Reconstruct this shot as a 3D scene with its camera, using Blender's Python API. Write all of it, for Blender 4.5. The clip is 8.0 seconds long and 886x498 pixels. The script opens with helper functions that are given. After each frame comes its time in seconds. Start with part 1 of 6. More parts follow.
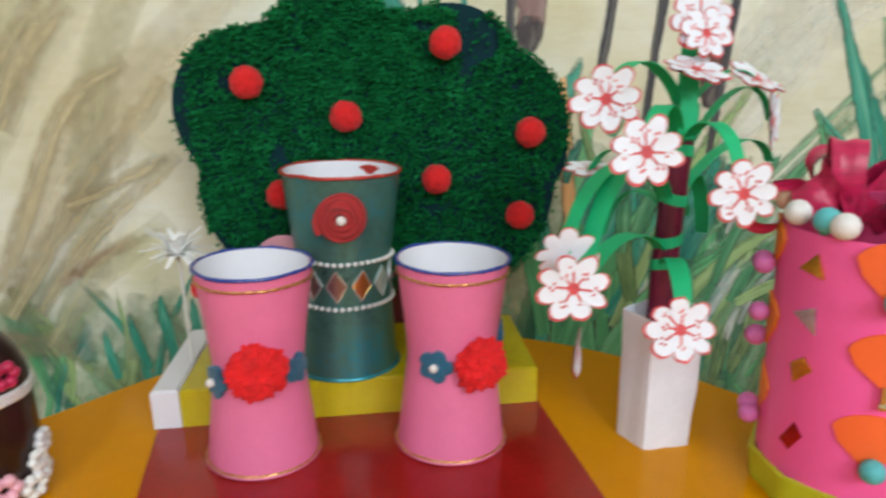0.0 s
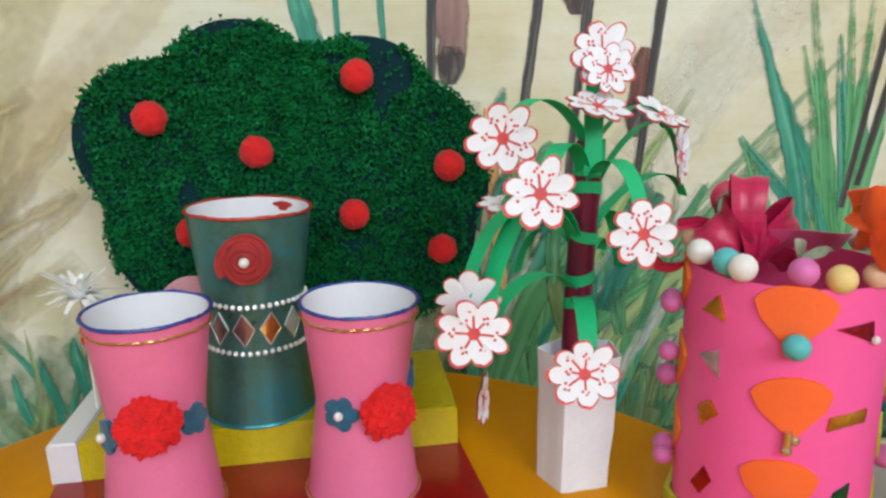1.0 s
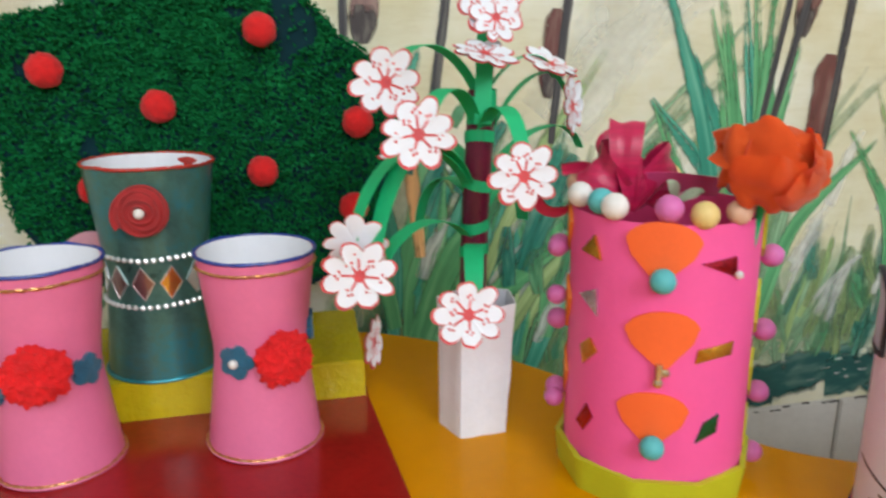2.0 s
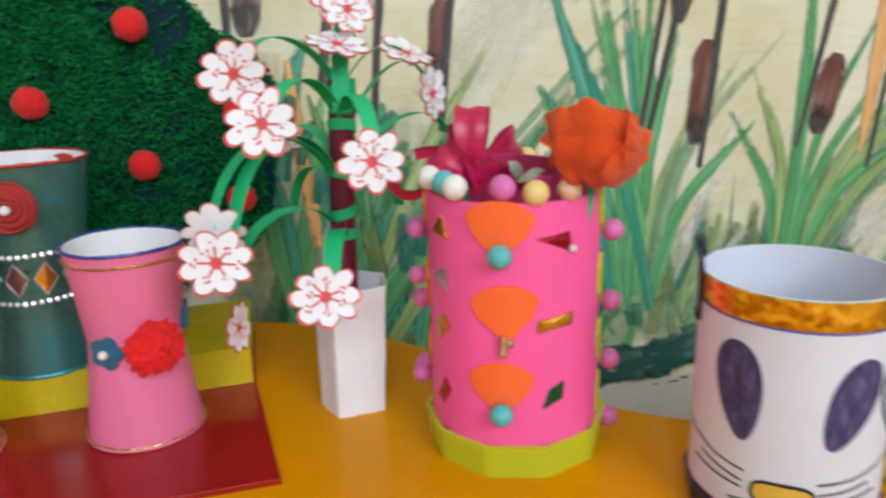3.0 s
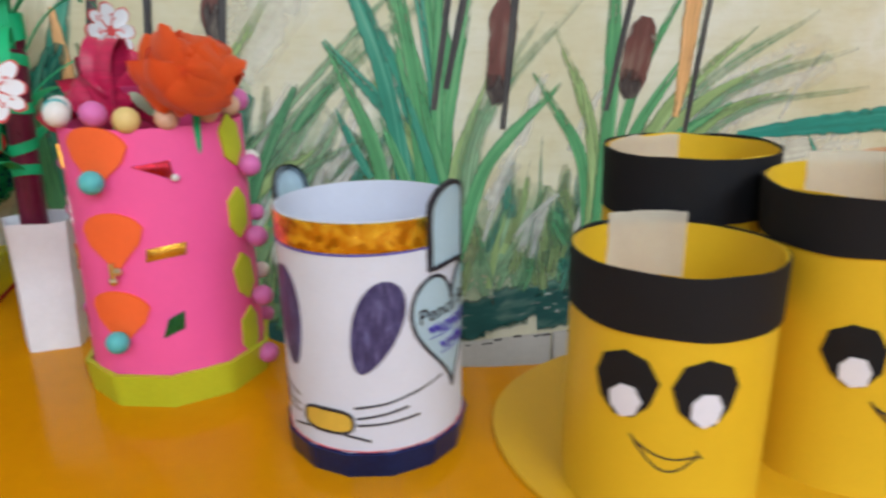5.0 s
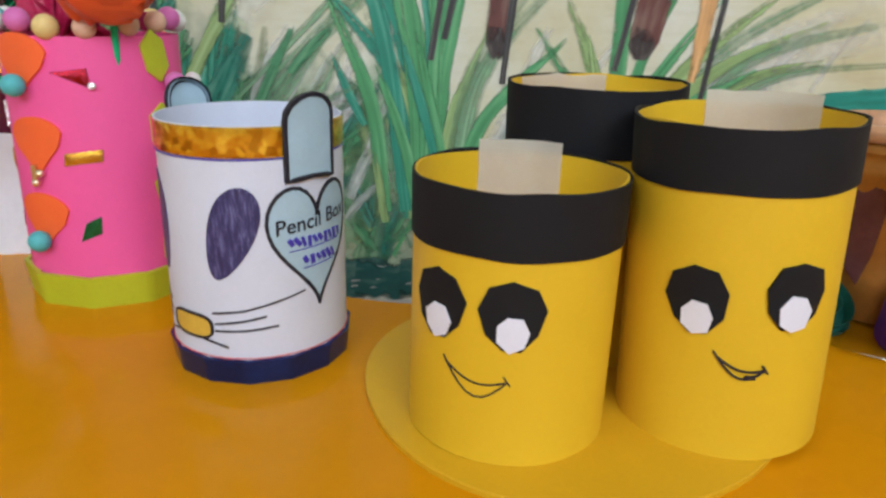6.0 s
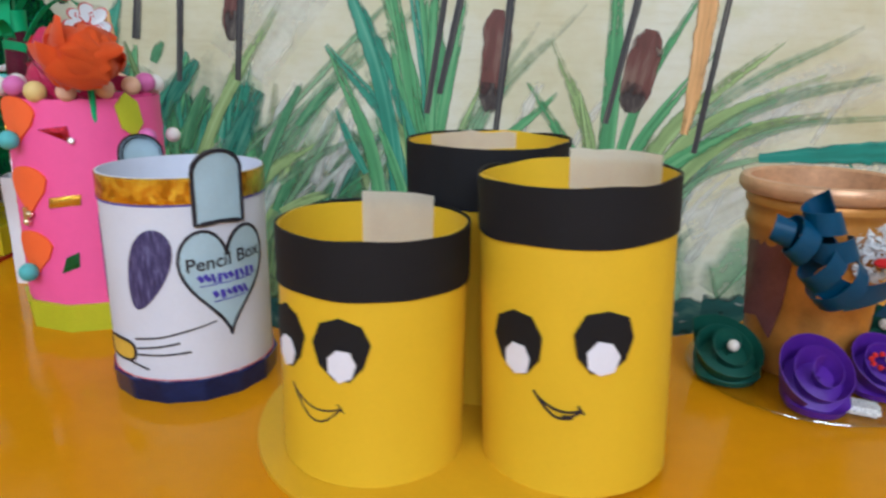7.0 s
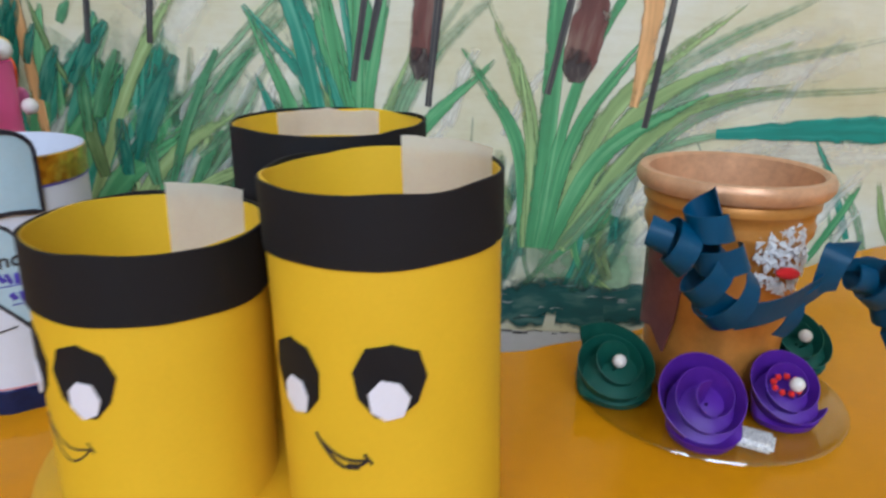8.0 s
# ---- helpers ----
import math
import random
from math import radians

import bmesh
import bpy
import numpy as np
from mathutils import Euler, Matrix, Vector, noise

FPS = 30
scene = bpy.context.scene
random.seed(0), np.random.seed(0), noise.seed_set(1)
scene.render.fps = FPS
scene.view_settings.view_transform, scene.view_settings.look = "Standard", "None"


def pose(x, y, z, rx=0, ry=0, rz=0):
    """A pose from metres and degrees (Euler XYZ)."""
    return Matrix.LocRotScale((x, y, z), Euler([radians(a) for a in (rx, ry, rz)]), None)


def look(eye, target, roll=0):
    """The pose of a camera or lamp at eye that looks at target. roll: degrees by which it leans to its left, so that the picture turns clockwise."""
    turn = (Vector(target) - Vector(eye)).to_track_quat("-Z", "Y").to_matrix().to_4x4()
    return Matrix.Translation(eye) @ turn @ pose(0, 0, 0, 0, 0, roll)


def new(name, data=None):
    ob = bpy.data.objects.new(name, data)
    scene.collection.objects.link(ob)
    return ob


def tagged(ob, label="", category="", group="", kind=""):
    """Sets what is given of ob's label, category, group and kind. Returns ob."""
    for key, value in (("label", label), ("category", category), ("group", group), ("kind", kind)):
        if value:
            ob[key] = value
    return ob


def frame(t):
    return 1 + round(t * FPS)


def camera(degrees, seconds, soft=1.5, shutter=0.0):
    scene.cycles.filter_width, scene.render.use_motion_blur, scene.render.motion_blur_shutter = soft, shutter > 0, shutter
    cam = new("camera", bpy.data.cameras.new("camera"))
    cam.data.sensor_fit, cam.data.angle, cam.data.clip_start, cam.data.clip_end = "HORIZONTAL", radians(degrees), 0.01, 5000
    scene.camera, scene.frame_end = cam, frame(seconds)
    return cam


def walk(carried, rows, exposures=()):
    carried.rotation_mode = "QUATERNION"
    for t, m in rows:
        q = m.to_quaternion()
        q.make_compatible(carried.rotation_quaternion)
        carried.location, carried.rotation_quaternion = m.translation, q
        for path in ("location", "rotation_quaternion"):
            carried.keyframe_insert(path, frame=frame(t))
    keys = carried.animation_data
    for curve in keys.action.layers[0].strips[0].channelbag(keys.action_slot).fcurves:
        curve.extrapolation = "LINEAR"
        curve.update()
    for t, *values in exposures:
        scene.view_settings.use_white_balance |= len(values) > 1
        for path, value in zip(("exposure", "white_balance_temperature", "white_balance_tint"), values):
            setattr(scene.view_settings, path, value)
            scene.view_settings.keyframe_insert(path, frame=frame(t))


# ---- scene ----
# Lengths below are drawing units; SIZE turns them into metres.
SIZE = 0.88

# ---------------------------------------------------------------- camera
cam = camera(64.3, 8.0, soft=2.5, shutter=0.5)
PATH = [
    (0, (0.013, 0.011, 0.278), (0.178, 1.931, -0.254), -1.1),
    (0.2, (0.034, 0.016, 0.279), (0.242, 1.935, -0.243), -1.3),
    (0.5, (0.057, 0.026, 0.281), (0.311, 1.943, -0.227), -1.4),
    (0.7, (0.060, 0.026, 0.285), (0.309, 1.947, -0.212), -1.6),
    (1, (0.059, 0.025, 0.289), (0.306, 1.948, -0.2), -1.4),
    (1.2, (0.060, 0.023, 0.289), (0.314, 1.95, -0.18), -1.4),
    (1.5, (0.067, 0.017, 0.285), (0.351, 1.935, -0.206), -1.2),
    (1.7, (0.08, 0.012, 0.275), (0.396, 1.921, -0.231), -1.2),
    (2.8, (0.15, -0.013, 0.26), (0.56, 1.856, -0.326), -1.5),
    (3, (0.159, -0.025, 0.263), (0.62, 1.84, -0.292), -2.1),
    (3.2, (0.169, -0.045, 0.261), (0.702, 1.781, -0.359), -1.4),
    (3.3, (0.176, -0.055, 0.253), (0.721, 1.76, -0.388), -1.4),
    (3.5, (0.201, -0.067, 0.236), (0.815, 1.708, -0.449), -0.2),
    (3.7, (0.228, -0.069, 0.233), (0.866, 1.706, -0.43), 0.0),
    (4, (0.278, -0.074, 0.232), (0.798, 1.769, -0.345), -0.8),
    (4.2, (0.311, -0.078, 0.229), (0.782, 1.776, -0.354), -0.5),
    (4.5, (0.341, -0.080, 0.227), (0.796, 1.784, -0.34), -0.6),
    (4.7, (0.356, -0.084, 0.227), (0.77, 1.784, -0.353), -1.0),
    (5, (0.386, -0.096, 0.227), (0.821, 1.764, -0.365), -1.0),
    (5.2, (0.417, -0.107, 0.221), (0.866, 1.749, -0.375), -0.6),
    (6.3, (0.536, -0.130, 0.194), (0.603, 1.76, -0.461), 1.9),
    (6.5, (0.563, -0.140, 0.199), (0.584, 1.76, -0.431), 1.9),
    (6.8, (0.596, -0.154, 0.210), (0.532, 1.768, -0.336), 0.7),
    (7, (0.618, -0.160, 0.209), (0.533, 1.767, -0.322), 0.5),
    (7.2, (0.643, -0.155, 0.203), (0.529, 1.759, -0.365), 1.1),
    (7.3, (0.656, -0.149, 0.200), (0.539, 1.754, -0.407), 1.2),
    (7.4, (0.664, -0.142, 0.204), (0.566, 1.759, -0.409), 1.2),
    (7.5, (0.668, -0.135, 0.206), (0.599, 1.759, -0.433), 1.6),
    (7.8, (0.697, -0.111, 0.213), (0.593, 1.784, -0.418), 1.0),
    (8, (0.713, -0.091, 0.214), (0.584, 1.801, -0.421), 0.9),
]
walk(cam, [(t, look(eye, target, roll)) for t, eye, target, roll in PATH],
     exposures=[(0.0, -0.22, 6450, 9), (3.0, -0.20, 6500, 9), (4.5, -0.32, 6350, 10), (6.5, -0.42, 6050, 10), (8.0, -0.40, 5750, 10)])

# ---------------------------------------------------------------- world and light
world = bpy.data.worlds.new("sky")
scene.world = world
world.use_nodes = True
wn, wl = world.node_tree.nodes, world.node_tree.links
sky = wn.new("ShaderNodeTexSky")
sky.sky_type = 'NISHITA'
sky.sun_disc = False
sky.sun_elevation, sky.sun_rotation = radians(50), radians(200)
wl.new(sky.outputs[0], wn["Background"].inputs[0])
wn["Background"].inputs[1].default_value = 0.1

sun = new("sun", bpy.data.lights.new("sun", 'SUN'))
sun.data.energy, sun.data.angle, sun.data.color = 2.0, radians(3), (1.0, 0.95, 0.88)
sun.matrix_world = look((-4, 8, 9), (0, 0, 0))


def window_light(name, x, z, w, h, watts, colour):
    lamp = new(name, bpy.data.lights.new(name, 'AREA'))
    lamp.data.shape, lamp.data.size, lamp.data.size_y = 'RECTANGLE', w, h
    lamp.data.energy, lamp.data.color = watts, colour
    lamp.matrix_world = look((x, WALL_BEHIND + 0.03, z), (x, 0, z - 0.90))


WALL_BEHIND, WINDOW_Z = -2.4, 1.62
window_light("daylight_wide", 1.15, WINDOW_Z, 1.5, 1.0, 64, (0.90, 0.96, 1.0))
window_light("daylight_narrow", -0.75, WINDOW_Z, 0.8, 1.0, 30, (0.88, 0.95, 1.0))

# ---------------------------------------------------------------- materials
def nodes_of(name):
    m = bpy.data.materials.new(name)
    m.use_nodes = True
    return m, m.node_tree.nodes, m.node_tree.links, m.node_tree.nodes["Principled BSDF"]


def ramp(n, l, source, stops):
    r = n.new("ShaderNodeValToRGB")
    while len(r.color_ramp.elements) < len(stops):
        r.color_ramp.elements.new(0.5)
    for e, (p, c) in zip(r.color_ramp.elements, stops):
        e.position, e.color = p, (*c, 1)
    l.new(source, r.inputs[0])
    return r


def noise_tex(n, l, scale, detail=4, rough=0.6, stretch=None, coord="Object"):
    tc = n.new("ShaderNodeTexCoord")
    t = n.new("ShaderNodeTexNoise")
    t.inputs["Scale"].default_value, t.inputs["Detail"].default_value, t.inputs["Roughness"].default_value = scale, detail, rough
    if stretch:
        mp = n.new("ShaderNodeMapping")
        mp.inputs["Scale"].default_value = stretch
        l.new(tc.outputs[coord], mp.inputs[0])
        l.new(mp.outputs[0], t.inputs["Vector"])
    else:
        l.new(tc.outputs[coord], t.inputs["Vector"])
    return t


def shade(c, k):
    return tuple(max(0.0, min(1.0, v * k)) for v in c)


def surface(name, colour, rough=0.6, metal=0.0, vary=0.12, scale=25, fine=400, bump=0.15, depth=0.0006, stretch=None,
            spec=0.5, through_light=0.0, sheen=0.0, other=None, piece=0.0, thin_paper=0.0):
    """A surface with variation at two scales, fine relief and uneven gloss."""
    m, n, l, b = nodes_of(name)
    big = noise_tex(n, l, scale, 5, 0.6, stretch)
    small = noise_tex(n, l, fine, 3, 0.7, stretch)
    mix = n.new("ShaderNodeMath")
    mix.operation = 'MULTIPLY_ADD'
    l.new(small.outputs[0], mix.inputs[0])
    mix.inputs[1].default_value = 0.35
    add = n.new("ShaderNodeMath")
    add.operation = 'MULTIPLY'
    l.new(big.outputs[0], add.inputs[0])
    add.inputs[1].default_value = 0.65
    l.new(add.outputs[0], mix.inputs[2])
    c = ramp(n, l, mix.outputs[0], [(0.3, shade(colour, 1 - vary)), (0.5, colour), (0.7, other or shade(colour, 1 + vary))])
    out = c.outputs[0]
    if piece:
        info = n.new("ShaderNodeObjectInfo")
        hsv = n.new("ShaderNodeHueSaturation")
        mr = n.new("ShaderNodeMapRange")
        mr.inputs["To Min"].default_value, mr.inputs["To Max"].default_value = 1 - piece, 1 + piece
        l.new(info.outputs["Random"], mr.inputs[0])
        l.new(mr.outputs[0], hsv.inputs["Value"])
        l.new(out, hsv.inputs["Color"])
        out = hsv.outputs[0]
    l.new(out, b.inputs["Base Color"])
    rr = n.new("ShaderNodeMapRange")
    rr.inputs["To Min"].default_value, rr.inputs["To Max"].default_value = max(0.03, rough - 0.1), min(1, rough + 0.1)
    l.new(mix.outputs[0], rr.inputs[0])
    l.new(rr.outputs[0], b.inputs["Roughness"])
    b.inputs["Metallic"].default_value = metal
    b.inputs["Specular IOR Level"].default_value = spec
    b.inputs["Sheen Weight"].default_value = sheen
    b.inputs["Transmission Weight"].default_value = through_light
    if bump:
        bp = n.new("ShaderNodeBump")
        bp.inputs["Strength"].default_value, bp.inputs["Distance"].default_value = bump, depth
        l.new(mix.outputs[0], bp.inputs["Height"])
        l.new(bp.outputs[0], b.inputs["Normal"])
    if thin_paper:
        tl, mx = n.new("ShaderNodeBsdfTranslucent"), n.new("ShaderNodeMixShader")
        l.new(out, tl.inputs[0])
        mx.inputs[0].default_value = thin_paper
        l.new(b.outputs[0], mx.inputs[1])
        l.new(tl.outputs[0], mx.inputs[2])
        l.new(mx.outputs[0], n["Material Output"].inputs[0])
    return m


def glitter(name, colour, other, scale=900, rough=0.25, metal=0.9):
    """Foil broken into small facets of differing tilt and tint."""
    m, n, l, b = nodes_of(name)
    tc = n.new("ShaderNodeTexCoord")
    v = n.new("ShaderNodeTexVoronoi")
    v.inputs["Scale"].default_value = scale
    l.new(tc.outputs["Object"], v.inputs["Vector"])
    c = ramp(n, l, v.outputs["Color"], [(0.15, shade(colour, 0.6)), (0.5, colour), (0.85, other)])
    l.new(c.outputs[0], b.inputs["Base Color"])
    b.inputs["Metallic"].default_value, b.inputs["Roughness"].default_value = metal, rough
    nm = n.new("ShaderNodeBump")
    nm.inputs["Strength"].default_value, nm.inputs["Distance"].default_value = 0.7, 0.001
    l.new(v.outputs["Color"], nm.inputs["Height"])
    l.new(nm.outputs[0], b.inputs["Normal"])
    return m


def clear(name, tint, gloss=0.10):
    """Thin clear plastic: mostly see-through, with a sharp sheen."""
    m, n, l, b = nodes_of(name)
    see, shine = n.new("ShaderNodeBsdfTransparent"), n.new("ShaderNodeBsdfGlossy")
    see.inputs[0].default_value = (*tint, 1)
    shine.inputs["Roughness"].default_value = 0.08
    mx = n.new("ShaderNodeMixShader")
    mx.inputs[0].default_value = gloss
    l.new(see.outputs[0], mx.inputs[1])
    l.new(shine.outputs[0], mx.inputs[2])
    l.new(mx.outputs[0], n["Material Output"].inputs[0])
    return m


def brush(name, colour, dry=0.45, thin=0.0, light=1.45, dark=0.78, body=1.0, span=(0.28, 0.54)):
    """Wall paint laid on with a bristle brush: streaks along the stroke, thin at its edges and ends."""
    m, n, l, b = nodes_of(name)
    uv = n.new("ShaderNodeUVMap")
    mp = n.new("ShaderNodeMapping")
    mp.inputs["Scale"].default_value = (1.8, 3.6, 1)
    l.new(uv.outputs[0], mp.inputs[0])
    own = n.new("ShaderNodeObjectInfo")
    shift = n.new("ShaderNodeMath")
    shift.operation = 'MULTIPLY'
    shift.inputs[1].default_value = 40.0
    l.new(own.outputs["Random"], shift.inputs[0])
    l.new(shift.outputs[0], mp.inputs["Location"])
    streak = n.new("ShaderNodeTexNoise")
    streak.inputs["Scale"].default_value, streak.inputs["Detail"].default_value = 1.0, 2.5
    l.new(mp.outputs[0], streak.inputs["Vector"])
    wide = noise_tex(n, l, 22, 5, 0.65)
    c = ramp(n, l, streak.outputs[0], [(0.3, shade(colour, dark)), (0.5, colour), (0.74, tuple(0.82 * v + 0.18 * w for v, w in zip(shade(colour, light), (0.62, 0.60, 0.46))))])
    hsv = n.new("ShaderNodeHueSaturation")
    mr = n.new("ShaderNodeMapRange")
    mr.inputs["To Min"].default_value, mr.inputs["To Max"].default_value = 0.75, 1.25
    l.new(wide.outputs[0], mr.inputs[0])
    l.new(mr.outputs[0], hsv.inputs["Value"])
    l.new(c.outputs[0], hsv.inputs["Color"])
    l.new(hsv.outputs[0], b.inputs["Base Color"])
    b.inputs["Roughness"].default_value = 0.55
    sep = n.new("ShaderNodeSeparateXYZ")
    l.new(uv.outputs[0], sep.inputs[0])

    def maths(op, a, k=None):
        q = n.new("ShaderNodeMath")
        q.operation = op
        for i, v in enumerate((a, k)):
            if v is None:
                continue
            if isinstance(v, (int, float)):
                q.inputs[i].default_value = v
            else:
                l.new(v, q.inputs[i])
        return q.outputs[0]
    weave = noise_tex(n, l, 80, 3, 0.6)
    edge = maths('MULTIPLY', maths('ABSOLUTE', maths('SUBTRACT', sep.outputs[1], 0.5)), 2.0)
    edge = maths('POWER', edge, 3.0)
    cover = maths('ADD', maths('MULTIPLY', streak.outputs[0], 0.7), maths('ADD', maths('MULTIPLY', wide.outputs[0], 0.45), maths('MULTIPLY', weave.outputs[0], 0.40)))
    need = maths('ADD', maths('MULTIPLY', edge, 0.42), maths('MULTIPLY', maths('POWER', sep.outputs[0], 2.5), dry))
    need = maths('ADD', need, maths('ADD', maths('MULTIPLY', maths('POWER', maths('SUBTRACT', 1.0, sep.outputs[0]), 5.0), thin * 3.5), thin))
    k = n.new("ShaderNodeMapRange")
    k.inputs["From Min"].default_value, k.inputs["From Max"].default_value = span
    k.inputs["To Max"].default_value = body
    l.new(maths('SUBTRACT', cover, need), k.inputs[0])
    tr = n.new("ShaderNodeBsdfTransparent")
    mx = n.new("ShaderNodeMixShader")
    l.new(k.outputs[0], mx.inputs[0])
    l.new(tr.outputs[0], mx.inputs[1])
    l.new(b.outputs[0], mx.inputs[2])
    l.new(mx.outputs[0], n["Material Output"].inputs[0])
    return m


def painted_wall(name):
    """Cream distemper with horizontal brush marks and broad washes of straw, beige and pale green."""
    m, n, l, b = nodes_of(name)
    wash = noise_tex(n, l, 4.2, 6, 0.62, (1.0, 1.0, 1.3))
    line = noise_tex(n, l, 34, 5, 0.75, (0.5, 1.0, 4.0))
    c1 = ramp(n, l, wash.outputs[0], [(0.34, (0.64, 0.575, 0.36)), (0.46, (0.71, 0.67, 0.49)), (0.58, (0.78, 0.765, 0.66)), (0.7, (0.66, 0.65, 0.44))])
    c2 = ramp(n, l, line.outputs[0], [(0.3, (0.90, 0.88, 0.82)), (0.5, (0.98, 0.98, 0.96)), (0.7, (1.0, 1.0, 1.0))])
    mx = n.new("ShaderNodeMix")
    mx.data_type, mx.blend_type = 'RGBA', 'MULTIPLY'
    mx.inputs["Factor"].default_value = 0.85
    l.new(c1.outputs[0], mx.inputs["A"])
    l.new(c2.outputs[0], mx.inputs["B"])
    l.new(mx.outputs["Result"], b.inputs["Base Color"])
    b.inputs["Roughness"].default_value = 0.5
    bp = n.new("ShaderNodeBump")
    bp.inputs["Strength"].default_value, bp.inputs["Distance"].default_value = 0.15, 0.0006
    l.new(line.outputs[0], bp.inputs["Height"])
    l.new(bp.outputs[0], b.inputs["Normal"])
    return m


M_WALL = painted_wall("mural_ground")
M_PLASTER = surface("plaster", (0.80, 0.79, 0.75), 0.8, scale=3, fine=60, bump=0.1)
M_FLOOR = surface("floor_stone", (0.42, 0.38, 0.34), 0.35, scale=6, fine=90)
M_TILE = surface("skirting_tile", (0.62, 0.60, 0.58), 0.25, scale=8, fine=120, vary=0.1)
M_TABLE = surface("table_paint", (0.70, 0.283, 0.0008), 0.15, scale=4, fine=60, vary=0.07, bump=0.03, spec=0.11)
M_TABLE_LEG = surface("leg_steel", (0.3, 0.3, 0.32), 0.35, metal=0.8)
M_PINK_CUP = surface("pink_paint", (0.80, 0.19, 0.375), 0.42, scale=30, fine=300, vary=0.07, bump=0.12)
M_WHITE_PAPER = surface("white_paper", (0.86, 0.86, 0.92), 0.6, scale=20, fine=500, vary=0.05, bump=0.1, thin_paper=0.08)
M_MOUSE_PAPER = surface("mouse_paper", (0.74, 0.77, 0.91), 0.6, scale=20, fine=500, vary=0.05, bump=0.1, thin_paper=0.08)
M_WHITE_POT = surface("creased_paper", (0.83, 0.85, 0.94), 0.55, scale=45, fine=300, vary=0.06, bump=0.35, depth=0.002)
M_BLUE_RIM = surface("blue_paint", (0.02, 0.05, 0.30), 0.35, scale=90, fine=500, vary=0.4)
M_RED_RIM = surface("red_paint", (0.45, 0.03, 0.02), 0.4, scale=90, fine=500, vary=0.35)
M_GOLD_CORD = glitter("gold_glitter_cord", (0.65, 0.27, 0.08), (0.95, 0.65, 0.3), 2200, 0.35)
M_RED_WOOL = surface("red_wool", (0.74, 0.010, 0.014), 0.9, scale=120, fine=900, vary=0.25, sheen=0.04, bump=0.5)
M_BLUE_FELT = surface("blue_felt", (0.015, 0.11, 0.20), 0.9, scale=120, fine=900, vary=0.35, sheen=0.3, bump=0.6)
M_PEARL = surface("pearl", (0.80, 0.76, 0.74), 0.15, scale=30, fine=300, vary=0.04, bump=0, spec=0.8)
M_TEAL_POT = surface("teal_metal_paint", (0.075, 0.195, 0.175), 0.30, metal=0.40, scale=16, fine=160, vary=0.50, other=(0.012, 0.24, 0.32), bump=0.2)
M_TEAL_EDGE = surface("teal_edge", (0.02, 0.26, 0.32), 0.3, metal=0.3, scale=60, fine=300, vary=0.3)
M_ROSE_FELT = surface("rose_cloth", (0.40, 0.020, 0.022), 0.85, scale=140, fine=900, vary=0.25, sheen=0.2, bump=0.5)
M_MIRROR = surface("mirror_foil", (0.72, 0.74, 0.76), 0.2, metal=0.6, scale=20, fine=200, vary=0.05, bump=0)
M_MIRROR_GOLD = surface("gold_mirror", (0.85, 0.54, 0.13), 0.12, metal=0.9, scale=20, fine=200, vary=0.1, bump=0)
M_MIRROR_RED = surface("red_mirror", (0.30, 0.18, 0.18), 0.2, metal=0.7, scale=20, fine=200, vary=0.1, bump=0)
M_RHINE = surface("rhinestone", (0.86, 0.88, 0.9), 0.08, metal=0.25, scale=200, fine=900, vary=0.2, bump=0)
M_YELLOW_WRAP = surface("yellow_wrap", (0.60, 0.48, 0.008), 0.16, scale=26, fine=120, vary=0.10, bump=0.8, depth=0.005)
M_RED_MAT = surface("red_glossy_card", (0.33, 0.012, 0.010), 0.14, scale=16, fine=200, vary=0.25, bump=0.35, depth=0.0016)
M_BOARD = surface("navy_card", (0.003, 0.030, 0.042), 0.85, scale=20, fine=300, vary=0.3, spec=0.2)
M_LEAFBITS = surface("green_crumbs", (0.004, 0.130, 0.036), 0.9, scale=60, fine=700, vary=0.5, other=(0.012, 0.23, 0.065), spec=0.12)
M_POM = surface("red_pompom", (0.66, 0.010, 0.012), 0.95, scale=150, fine=1200, vary=0.2, sheen=0.12, bump=0.6, depth=0.001)
M_TRUNK = surface("maroon_card", (0.14, 0.014, 0.016), 0.6, scale=20, fine=300)
M_STEM = surface("maroon_glaze_paper", (0.13, 0.008, 0.035), 0.3, scale=60, fine=300, vary=0.35, bump=0.3)
M_PALE_LEAF = surface("pale_cloth_leaf", (0.60, 0.74, 0.55), 0.6, scale=120, fine=700, vary=0.3, bump=0.2, other=(0.16, 0.42, 0.20))
M_LEAF = surface("green_paper", (0.012, 0.56, 0.23), 0.55, scale=30, fine=400, vary=0.10, bump=0.1, thin_paper=0.22)
M_PETAL = surface("petal_paper", (0.82, 0.83, 0.91), 0.65, scale=40, fine=600, vary=0.05, bump=0.1)
M_PETAL_RED = surface("petal_red_marker", (0.66, 0.07, 0.08), 0.6, scale=90, fine=500, vary=0.3)
M_HOT_PINK = surface("hot_pink_paper", (0.95, 0.112, 0.38), 0.5, scale=18, fine=350, vary=0.05, bump=0.15)
M_LIME = surface("lime_paper", (0.52, 0.56, 0.02), 0.5, scale=18, fine=350, vary=0.10)
M_ORANGE = surface("orange_paper", (1.0, 0.150, 0.030), 0.6, scale=25, fine=400, vary=0.07)
M_ORANGE_FELT = surface("orange_felt", (1.0, 0.148, 0.020), 0.9, scale=60, fine=900, vary=0.10, sheen=0.35, bump=0.4)
M_AMBER = surface("amber_paper", (0.82, 0.22, 0.02), 0.55, scale=25, fine=400, vary=0.08)
